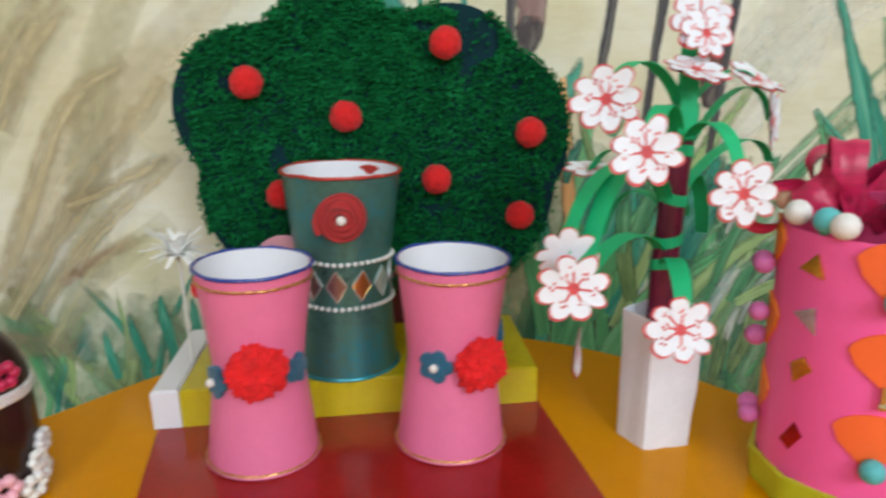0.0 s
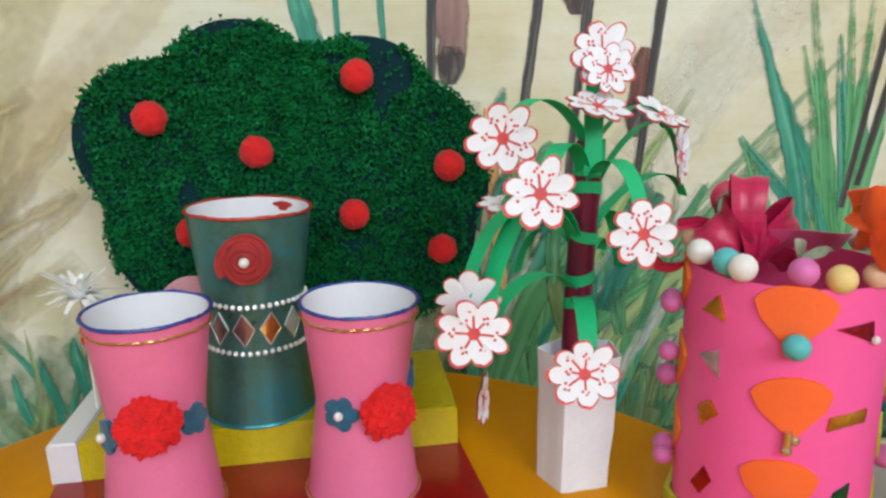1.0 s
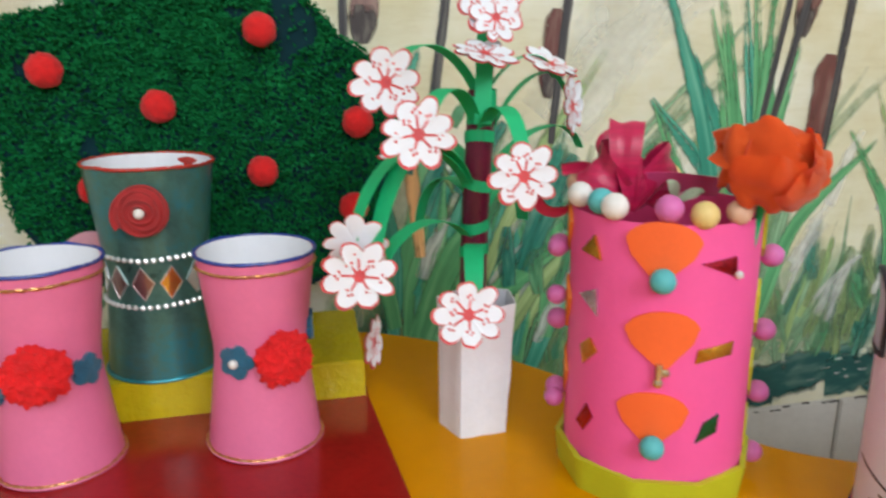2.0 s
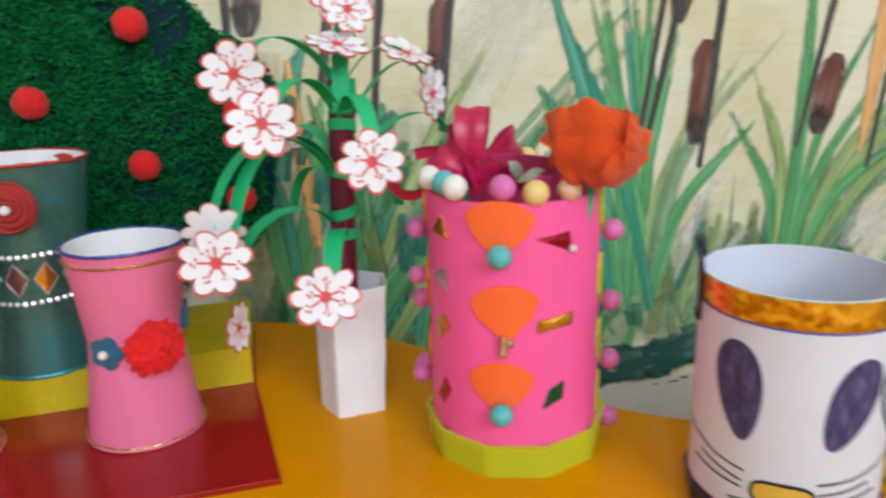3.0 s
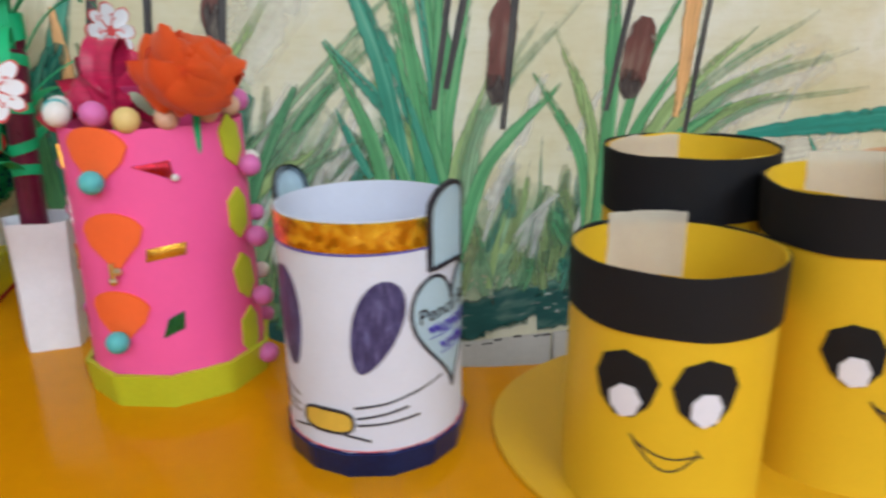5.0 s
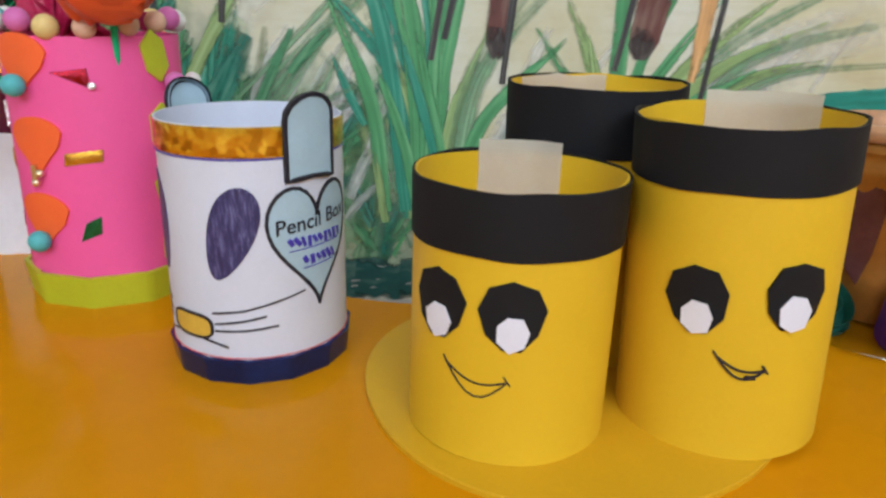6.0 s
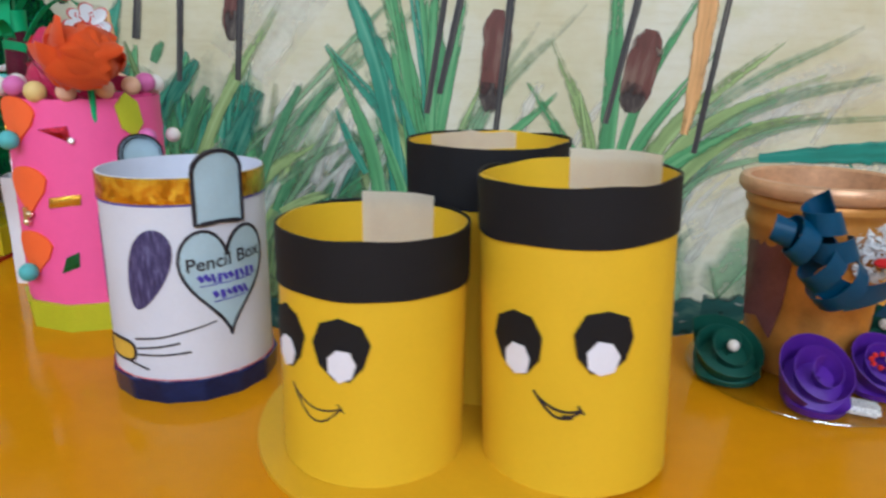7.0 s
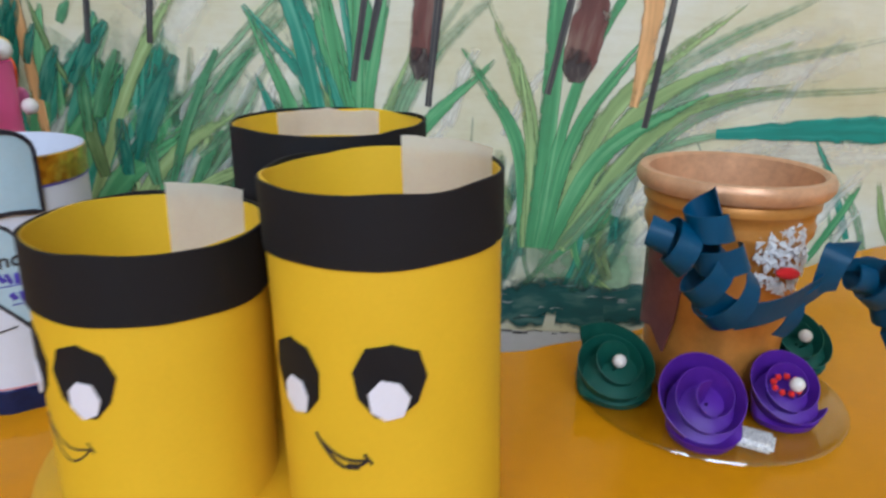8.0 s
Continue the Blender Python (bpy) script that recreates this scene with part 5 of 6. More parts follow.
lathe(b, [(0.0525, 0.137), (0.0575, 0.1382), (0.0598, 0.1415), (0.0602, 0.1460), (0.0582, 0.1495), (0.0550, 0.1500), (0.0525, 0.148), (0.0495, 0.125), (0.045, 0.08), (0.040, 0.01), (0.001, 0.008)], closed=False, seg=90, wob=0.006, seed=1)
part("lip", b, M_COPPER_LIP, vase, "thick glossy copper lip")
b = bmesh.new()
decal(b, [(0.020, 0.020), (0.012, 0.040), (-0.004, 0.030), (-0.018, 0.046), (-0.026, 0.022), (-0.022, -0.012), (-0.018, -0.034), (-0.003, -0.030), (0.010, -0.044), (0.016, -0.020)], 0.0470, -66, 0.075, 0.0018, 5)
part("plum_patch", b, M_PLUM, vase, "plum foil patch")
b = bmesh.new()
rng = random.Random(5)
for i in range(150):
    a, q = rng.uniform(0, 6.28), math.sqrt(rng.random())
    p = on_drum(0.0480, 24, 0.022 * q * math.cos(a) * (0.75 + 0.25 * abs(math.cos(2.5 * a))), 0.104 + 0.023 * q * math.sin(a) * (0.75 + 0.25 * abs(math.cos(2.5 * a))), 0.003 + 0.005 * (1 - q))
    e = Euler((rng.uniform(0, 6.28), rng.uniform(0, 6.28), rng.uniform(0, 6.28))).to_matrix()
    s = rng.uniform(0.0025, 0.0048)
    v = [b.verts.new(p + e @ Vector(w) * s) for w in ((1, 0, 0), (-0.4, 0.8, 0), (-0.5, -0.7, 0), (0.1, 0, 0.6))]
    for f in ((0, 1, 2), (0, 1, 3), (1, 2, 3), (0, 2, 3)):
        b.faces.new([v[w] for w in f])
sparkle = part("sparkle_flower", b, M_SEQUIN, vase, "white sparkling flower", smooth=False)
b = bmesh.new()
ball(b, 0.0045, on_drum(0.0480, 20, 0, 0.099, 0.0115), 10, 6, (1.6, 1, 0.8))
part("flower_heart", b, M_POM, sparkle, "red heart of the flower")


def curl(pts, radius, turns, width, name="ribbon_curl"):
    """A paper band wound in a loose helix along pts."""
    b = bmesh.new()
    n = 150
    path = [Vector(p) for p in pts]
    axis = smooth_line([p for p in path], 30)
    line, sides = [], []
    for i in range(n + 1):
        f = i / n
        k = f * (len(axis) - 1)
        j = min(int(k), len(axis) - 2)
        p = axis[j].lerp(axis[j + 1], k - j)
        d = (axis[j + 1] - axis[j]).normalized()
        u = d.cross(Vector((0.2, 0.9, 0.3))).normalized()
        v = d.cross(u)
        a = f * turns * 2 * math.pi
        r = radius(f)
        line.append(p + (u * math.cos(a) + v * math.sin(a)) * r)
        sides.append(d)
    strip(b, line, width, lambda f: sides[min(n, int(f * n))], 0.0006)
    return b


for axis, rad_of, turns, wide in ((((-0.062, -0.074, 0.128), (-0.048, -0.078, 0.120), (-0.030, -0.078, 0.102), (-0.016, -0.074, 0.088)), lambda f: 0.0075 + 0.0125 * f ** 0.8, 3.6, 0.0135),
                                  (((-0.040, -0.076, 0.144), (-0.034, -0.078, 0.128), (-0.026, -0.078, 0.110)), lambda f: 0.0085 + 0.006 * f, -2.1, 0.0150),
                                  (((0.050, -0.072, 0.106), (0.064, -0.068, 0.100), (0.078, -0.064, 0.086), (0.086, -0.060, 0.064)), lambda f: 0.0070 + 0.0060 * math.sin(f * 3.0), 3.4, 0.0125),
                                  (((0.070, -0.066, 0.094), (0.080, -0.064, 0.080), (0.088, -0.060, 0.058)), lambda f: 0.0095 - 0.004 * f, -2.2, 0.0130)):
    part("ribbon_curl", curl(axis, rad_of, turns, wide), M_TEAL_RIBBON, vase, "curled petrol paper ribbon")
for pts, wide, side in ((bezier((-0.034, -0.084, 0.094), (-0.014, -0.092, 0.076), (0.012, -0.086, 0.088), (0.036, -0.074, 0.106), 18), lambda f: 0.020 - 0.006 * f, (0.1, -0.35, 1)),
                        (bezier((-0.014, -0.078, 0.072), (0.006, -0.084, 0.080), (0.022, -0.080, 0.090), (0.040, -0.072, 0.104), 14), lambda f: 0.002 + 0.012 * f, (0.1, -0.35, 1)),
                        (bezier((0.018, -0.078, 0.090), (0.020, -0.080, 0.082), (0.018, -0.076, 0.074), (0.014, -0.072, 0.066), 10), lambda f: 0.009, (1, 0, 0.2)),
                        (bezier((0.032, -0.076, 0.096), (0.030, -0.084, 0.112), (0.034, -0.080, 0.124), (0.042, -0.072, 0.124), 14), lambda f: 0.015, (1, 0, 0.3)),
                        (bezier((0.040, -0.074, 0.112), (0.050, -0.078, 0.114), (0.060, -0.074, 0.112), (0.072, -0.068, 0.106), 14), lambda f: 0.008 + 0.005 * f, (0.1, -0.4, 1))):
    b = bmesh.new()
    strip(b, pts, wide, side, 0.0006)
    part("ribbon_band", b, M_TEAL_RIBBON, vase)


def paper_rose(x, y, r, h, material, label, lean, centre, seed):
    t = thing("paper_rose", (x, y, 0.0030), label, "paper flower", "paper roses round the vase")
    m = Matrix.Translation((0, 0, h * 0.5)) @ Matrix.Rotation(radians(lean), 4, 'X') @ Matrix.Translation((0, 0, -h * 0.5))
    b = bmesh.new()
    pts = []
    n = 130
    for i in range(n + 1):
        f = i / n
        a = f * 2 * math.pi * 2.3 + seed
        q = r * (0.10 + 0.86 * f ** 0.85) * (1 + 0.05 * math.sin(a * 1.35))
        pts.append(m @ Vector((q * math.cos(a), q * math.sin(a), h * (0.46 + 0.06 * math.sin(a * 0.6) - 0.10 * f))))
    strip(b, pts, lambda f: h * (0.66 + 0.24 * math.sin(f * 13 + seed)), lambda f: m.to_3x3() @ Vector((0.34 * math.cos(f * 14.45 + seed), 0.34 * math.sin(f * 14.45 + seed), 1)), 0.0006)
    part("rolled_petals", b, material, t)
    b = bmesh.new()
    lathe(b, [(0.001, 0.0), (r * 0.75, 0.0), (r * 0.85, h * 0.12), (r * 0.86, h * 0.34), (r * 0.50, h * 0.44), (0.001, h * 0.48)], closed=False, wob=0.10, seed=seed, seg=40)
    for v in b.verts:
        if v.co.z > h * 0.15:
            v.co = m @ v.co
    part("rose_base", b, material, t)
    if centre:
        b = bmesh.new()
        ball(b, 0.0046, m @ Vector((0.002, -0.001, h * 0.80)))
        part("pearl", b, M_PEARL, t, "white pearl bead")
    if centre == 2:
        b = bmesh.new()
        for i in range(9):
            a = i * 0.7
            ball(b, 0.0022, m @ Vector((0.008 * math.cos(a) - 0.003, 0.006 * math.sin(a), h * 0.72)), 6, 4)
        part("red_bits", b, M_POM, t, "red beads")


paper_rose(0.896, 0.322, 0.0290, 0.036, M_GREEN_ROSE, "deep green rolled paper rose with a pearl", 28, 1, 0.4)
paper_rose(0.943, 0.276, 0.0255, 0.044, M_PURPLE_ROSE, "purple rolled paper rose", 38, 0, 2.2)
paper_rose(0.999, 0.300, 0.0228, 0.039, M_PURPLE_ROSE, "purple rolled paper rose with pearl and red beads", 34, 2, 4.0)
paper_rose(1.033, 0.372, 0.0235, 0.038, M_GREEN_ROSE, "deep green rolled paper rose with a pearl", 30, 1, 5.1)
gem = thing("clear_gem", (0.972, 0.270, 0.0030), "small square clear plastic gem on the plate", "gem", turn=-25)
b = bmesh.new()
box(b, (-0.011, -0.009, 0.0), (0.011, 0.009, 0.006), 0.002)
part("stone", b, M_SPARKLE, gem)

# ---------------------------------------------------------------- things at the far left of the table
tinsel = thing("tinsel_flower", (-0.172, 0.650, STEP_TOP + 0.0006), "white tinsel flower on a thin stalk", "artificial flower")
rng = random.Random(8)
b = bmesh.new()
cord(b, [Vector((0, 0, 0)), Vector((0, 0, 0.10))], 0.0015, 6)
part("stalk", b, M_TINSEL, tinsel)
b = bmesh.new()
for i in range(46):
    a, e = rng.uniform(0, 6.28), rng.uniform(-0.5, 1.3)
    d = Vector((math.cos(a) * math.cos(e), math.sin(a) * math.cos(e), math.sin(e)))
    k = rng.uniform(0.018, 0.038)
    c = Vector((0, 0, 0.105))
    strip(b, [c, c + d * k * 0.5 + Vector((0, 0, 0.004)), c + d * k], lambda f: 0.0085 * (1 - 0.6 * f), None, 0.0003)
part("petals", b, M_TINSEL, tinsel, smooth=False)
bow = thing("satin_bow", (-0.095, 0.645, STEP_TOP), "pale pink satin bow on a stand behind the cups", "bow")
b = bmesh.new()
cord(b, [Vector((0, 0, 0)), Vector((0, 0, 0.105))], 0.002, 6)
part("stalk", b, M_TINSEL, bow)
b = bmesh.new()
strip(b, bezier((-0.008, 0, 0.090), (0.002, 0, 0.114), (0.020, 0, 0.118), (0.034, 0, 0.106), 18), 0.020, (0.1, -0.45, 0.9), 0.0006)
part("loop", b, M_PALE_SATIN, bow)

bottle = thing("decorated_bottle", (-0.290, 0.512, 0.0), "dark maroon painted bottle with a silver band and pale flowers", "bottle")
b = bmesh.new()
lathe(b, [(0.001, 0.0), (0.034, 0.0), (0.037, 0.004), (0.038, 0.060), (0.037, 0.098), (0.031, 0.116), (0.019, 0.132), (0.0155, 0.155), (0.018, 0.159), (0.015, 0.161), (0.001, 0.161)], closed=False)
part("body", b, M_BOTTLE, bottle)
b = bmesh.new()
lathe(b, [(0.0376, 0.080), (0.0392, 0.082), (0.0390, 0.088), (0.0368, 0.090)], closed=False)
part("silver_band", b, M_SPARKLE, bottle, "silver sparkle band")
for deg, z, q, mt in ((40, 0.020, 0.012, M_PALE_SATIN), (70, 0.012, 0.011, M_TINSEL), (15, 0.016, 0.011, M_PALE_SATIN), (95, 0.040, 0.010, M_SPARKLE), (60, 0.104, 0.011, M_SATIN), (85, 0.020, 0.010, M_SPARKLE), (80, 0.030, 0.009, M_TINSEL)):
    b = bmesh.new()
    for k in range(6):
        a = k * 1.05
        p = on_drum(0.038, deg, q * 0.6 * math.cos(a), z + q * 0.6 * math.sin(a), 0.003)
        ball(b, q * 0.42, p, 8, 6)
    part("flower", b, mt, bottle)

scrap = thing("foil_scrap", (0.232, 0.333, 0.0), "small brown foil triangle lying on the table", "scrap")
b = bmesh.new()
vv = [b.verts.new(p) for p in ((-0.010, -0.006, 0.0004), (0.012, 0.002, 0.0012), (-0.006, 0.009, 0.0016))]
f = b.faces.new(vv)
bmesh.ops.solidify(b, geom=[f], thickness=0.0004)
part("foil", b, M_SPECK, scrap)

# ---------------------------------------------------------------- mural
# Painted strokes, drawn on the wall in its own x and z; each lies a hair in front of the one before.
LAYER = [0.0004]


def paint(bm, pts, width, ragged=0.10, seed=0.0):
    """One brush stroke through (x, z) points, with streak coordinates."""
    uv = bm.loops.layers.uv.verify()
    LAYER[0] += 0.000003
    y = WALL - LAYER[0]
    line = smooth_line([Vector((0.9894 * x + 0.0134 * z - 0.0138, 0.019 * x + 1.0076 * z - 0.007)) for x, z in pts], 10)
    n = len(line)
    rows = []
    length = sum((b - a).length for a, b in zip(line, line[1:]))
    for i, p in enumerate(line):
        d = (line[min(i + 1, n - 1)] - line[max(i - 1, 0)]).normalized()
        q = Vector((-d.y, d.x))
        f = i / (n - 1)
        w = (width(f) if callable(width) else width) * 0.5
        w0 = w * (1 + ragged * noise.noise((p.x * 60, p.y * 60, seed)))
        w1 = w * (1 + ragged * noise.noise((p.x * 60 + 7, p.y * 60, seed)))
        a, c = p - q * w0, p + q * w1
        rows.append((bm.verts.new((a.x, y, a.y)), bm.verts.new((c.x, y, c.y)), f))
    for (a, b, f), (c, d, g) in zip(rows, rows[1:]):
        face = bm.faces.new((a, b, d, c))
        for loop, (u, v) in zip(face.loops, ((f, 0), (f, 1), (g, 1), (g, 0))):
            loop[uv].uv = (u, v)
    return bm


GREENS = [brush("reed_" + k, col, d, t) for k, col, d, t in (("teal", (0.026, 0.270, 0.185), 0.40, 0.0), ("green", (0.085, 0.335, 0.135), 0.42, 0.0), ("olive", (0.280, 0.410, 0.160), 0.48, 0.02),
                                                               ("dark", (0.008, 0.090, 0.085), 0.20, 0.02), )]
DRY_P = brush("reed_dry", (0.190, 0.375, 0.210), 0.38, 0.05, body=0.85, span=(0.24, 0.80))
PALE_P = brush("pale_wash", (0.76, 0.75, 0.66), 0.30, 0.04, body=0.65, span=(0.20, 1.0))
B_BROWN = brush("cattail_brown", (0.150, 0.046, 0.038), 0.10, 0.0, 1.05)
B_MAUVE = brush("cattail_mauve", (0.30, 0.17, 0.15), 0.12, 0.02, 1.05)
B_DARK = brush("cattail_stem", (0.040, 0.036, 0.042), 0.10, 0.0, 1.3)
B_SMOKE = brush("cattail_smoke", (0.050, 0.034, 0.034), 0.30, 0.06, 1.2)
B_BEIGE = brush("beige_wash", (0.60, 0.50, 0.32), 0.30, 0.04, body=0.60, span=(0.20, 1.0))
B_ARC = brush("ochre_arc", (0.52, 0.43, 0.24), 0.30, 0.03, body=0.70, span=(0.20, 0.90))
B_RUST = brush("rust_wash", (0.50, 0.30, 0.18), 0.30, 0.06, body=0.55, span=(0.20, 0.95))
B_PEACH = brush("peach_wash", (0.74, 0.40, 0.16), 0.25, 0.05)
B_OLIVE = brush("olive_wash", (0.50, 0.47, 0.27), 0.30, 0.04, body=0.60, span=(0.20, 1.0))
B_SAGE = brush("sage_haze", (0.36, 0.42, 0.26), 0.34, 0.05, body=0.55, span=(0.20, 1.0))
B_TURQ = brush("turquoise", (0.012, 0.27, 0.22), 0.12, 0.0)
B_WHITE = brush("white_dry", (0.80, 0.79, 0.76), 0.35, 0.05, body=0.75, span=(0.22, 0.95))
THICK = [brush("thicket_" + k, c, 0.20, 0.02, body=0.92, span=(0.22, 0.70)) for k, c in (("green", (0.075, 0.280, 0.130)), ("teal", (0.012, 0.195, 0.140)), ("olive", (0.150, 0.260, 0.090)))]
B_MOSS = [brush("moss_" + k, c, 0.30, 0.03, body=0.80, span=(0.24, 0.85)) for k, c in (("green", (0.070, 0.270, 0.125)), ("teal", (0.024, 0.200, 0.150)), ("olive", (0.230, 0.320, 0.130)))]


def painted(name, bm, material, label):
    ob = part(name, bm, material, wall_back, label, smooth=False)
    return ob


def blade(x, z, tx, tz, bend, w, material, name="painted_reed"):
    """A tapering reed from its foot to its tip; bend pushes the middle sideways."""
    mx, mz = (x + tx) / 2, (z + tz) / 2
    dx, dz = tx - x, tz - z
    mid = (mx - dz * bend, mz + dx * bend)
    b = bmesh.new()
    paint(b, [(x, z), mid, (tx, tz)], lambda f: w * (0.70 + 0.5 * math.sin(math.pi * (0.15 + 0.6 * f))) * (1 - 0.45 * f ** 6), 0.06, x * 31 % 9)
    return painted(name, b, material, "painted green reed")


TEAL_P, GREEN_P, OLIVE_P, DARK_P = GREENS
rng = random.Random(21)
# broad washes of the ground
for x, z, tx, tz, w, mt in ((-0.55, -0.05, -0.15, 0.55, 0.11, B_OLIVE), (-0.42, -0.02, -0.10, 0.42, 0.06, B_BEIGE), (-0.36, 0.02, -0.22, 0.24, 0.08, PALE_P), (-0.50, 0.10, -0.28, 0.62, 0.07, B_BEIGE),
                            (-0.62, 0.10, -0.30, 0.70, 0.10, PALE_P), (-0.30, 0.10, -0.16, 0.50, 0.05, B_OLIVE), (0.16, -0.12, 0.30, 0.20, 0.12, DRY_P), (0.24, -0.15, 0.40, 0.22, 0.14, DRY_P),
                            (0.34, -0.15, 0.52, 0.16, 0.14, DRY_P), (0.44, -0.12, 0.30, 0.18, 0.10, OLIVE_P), (0.22, -0.05, 0.20, 0.30, 0.05, B_OLIVE), (0.46, -0.12, 0.62, 0.14, 0.12, DRY_P),
                            (0.62, -0.12, 0.60, 0.05, 0.16, DRY_P), (0.76, -0.12, 0.80, 0.05, 0.18, DRY_P), (0.95, -0.12, 0.98, 0.02, 0.18, DRY_P), (1.10, -0.12, 1.20, -0.02, 0.16, DRY_P),
                            (-0.48, -0.14, -0.30, 0.10, 0.12, DRY_P), (-0.32, -0.14, -0.20, 0.08, 0.10, DRY_P), (0.40, 0.22, 0.62, 0.42, 0.10, PALE_P), (0.98, 0.05, 1.25, 0.20, 0.09, B_WHITE), (1.02, 0.00, 1.32, 0.08, 0.06, B_WHITE)):
    b = bmesh.new()
    paint(b, [(x, z), ((x + tx) / 2 - (tz - z) * 0.08, (z + tz) / 2 + (tx - x) * 0.08), (tx, tz)], w, 0.06, x * 17 % 7)
    painted("painted_wash", b, mt, "broad dry-brushed wash of colour")
# short dry grass along the bottom of the wall
for i in range(120):
    x = rng.uniform(-0.55, 1.4)
    z = rng.uniform(-0.14, -0.03)
    h = rng.uniform(0.05, 0.16)
    blade(x, z, x + rng.uniform(-0.07, 0.09), z + h, rng.uniform(-0.1, 0.1), rng.uniform(0.005, 0.011), rng.choice((DRY_P, DRY_P, GREEN_P, OLIVE_P, TEAL_P)), "painted_grass")
# the dark band at the foot
for i in range(34):
    x = -0.62 + i * 0.062
    b = bmesh.new()
    z = -0.140 + rng.uniform(-0.012, 0.02)
    paint(b, [(x, z), (x + 0.05, z + rng.uniform(-0.008, 0.008)), (x + 0.11, z + rng.uniform(-0.01, 0.01))], 0.060, 0.2, i * 1.7)
    painted("painted_bank", b, DARK_P, "dark green painted bank")
# rough undergrowth dabbed in before the reeds
for count, x_from, x_to, lean_from, lean_to, tall in ((85, 0.18, 0.45, 0.00, 0.09, 0.20), (22, 0.45, 0.60, 0.00, 0.11, 0.13), (24, 0.58, 0.74, -0.05, 0.05, 0.11), (26, 0.76, 0.86, -0.01, 0.03, 0.10), (26, 0.84, 1.00, -0.04, 0.10, 0.11), (22, -0.56, -0.14, -0.06, 0.02, 0.09)):
    for i in range(count):
        x, z, h = rng.uniform(x_from, x_to), rng.uniform(-0.12, 0.03), rng.uniform(0.5, 1.0) * tall
        blade(x, z, x + rng.uniform(lean_from, lean_to), z + h, rng.uniform(-0.05, 0.12), rng.uniform(0.010, 0.024), rng.choice(B_MOSS), "painted_grass")
# bold strokes of the thicket beside the first clump
for i in range(30):
    x, z, h = rng.uniform(0.20, 0.43), rng.uniform(-0.08, 0.05), rng.uniform(0.12, 0.23)
    blade(x, z, x + rng.uniform(-0.03, 0.09), z + h, rng.uniform(-0.10, 0.10), rng.uniform(0.013, 0.024), rng.choice((TEAL_P, TEAL_P, GREEN_P, GREEN_P, OLIVE_P)))
# white dry-brushed light between the strokes
for i in range(46):
    x, z = rng.choice((rng.uniform(0.44, 0.62), rng.uniform(0.70, 0.86), rng.uniform(0.98, 1.28), rng.uniform(0.20, 0.46))), rng.uniform(-0.06, 0.12)
    b = bmesh.new()
    dx, dz = rng.uniform(0.02, 0.07), rng.uniform(0.05, 0.10)
    paint(b, [(x, z), (x + dx * 0.4, z + dz * 0.5), (x + dx, z + dz)], rng.uniform(0.008, 0.022), 0.2, i * 0.9)
    painted("painted_light", b, B_WHITE, "white dry-brushed stroke")
# beige and olive arcs that sweep up the left of the wall
for pts, w, mt in ((((-0.394, 0.09), (-0.304, 0.27), (-0.231, 0.326)), 0.026, B_ARC), (((-0.39, 0.062), (-0.321, 0.158), (-0.235, 0.256), (-0.193, 0.305)), 0.030, B_ARC),
                   (((-0.357, 0.064), (-0.291, 0.144), (-0.189, 0.228)), 0.022, B_ARC), (((-0.312, 0.102), (-0.262, 0.13), (-0.206, 0.15)), 0.012, B_RUST), (((-0.365, 0.262), (-0.323, 0.338), (-0.284, 0.384)), 0.030, B_ARC),
                   (((-0.403, 0.036), (-0.368, 0.027), (-0.32, 0.016)), 0.034, B_RUST), (((-0.44, 0.16), (-0.38, 0.29), (-0.30, 0.40)), 0.024, B_ARC)):
    b = bmesh.new()
    paint(b, list(pts), w, 0.25, w * 300)
    painted("painted_arc", b, mt, "beige arc of dry-brushed paint")
for x, z, tx, tz, w in ((-0.300, 0.010, -0.285, 0.085, 0.030), (-0.262, 0.000, -0.248, 0.080, 0.026), (-0.225, 0.000, -0.208, 0.062, 0.028), (-0.335, 0.010, -0.325, 0.070, 0.030)):
    b = bmesh.new()
    paint(b, [(x, z), ((x + tx) / 2 + 0.002, (z + tz) / 2), (tx, tz)], w, 0.25, x * 40)
    painted("painted_haze", b, B_SAGE, "sage green haze of dry-brushed paint")
for pts, w, mt in ((((-0.330, 0.094), (-0.289, 0.120), (-0.241, 0.147)), 0.014, B_RUST), (((-0.310, 0.180), (-0.244, 0.206), (-0.200, 0.228)), 0.018, B_ARC), (((-0.345, 0.020), (-0.289, 0.100), (-0.205, 0.160)), 0.034, B_OLIVE)):
    b = bmesh.new()
    paint(b, list(pts), w, 0.25, w * 500)
    painted("painted_arc", b, mt, "beige arc of dry-brushed paint")
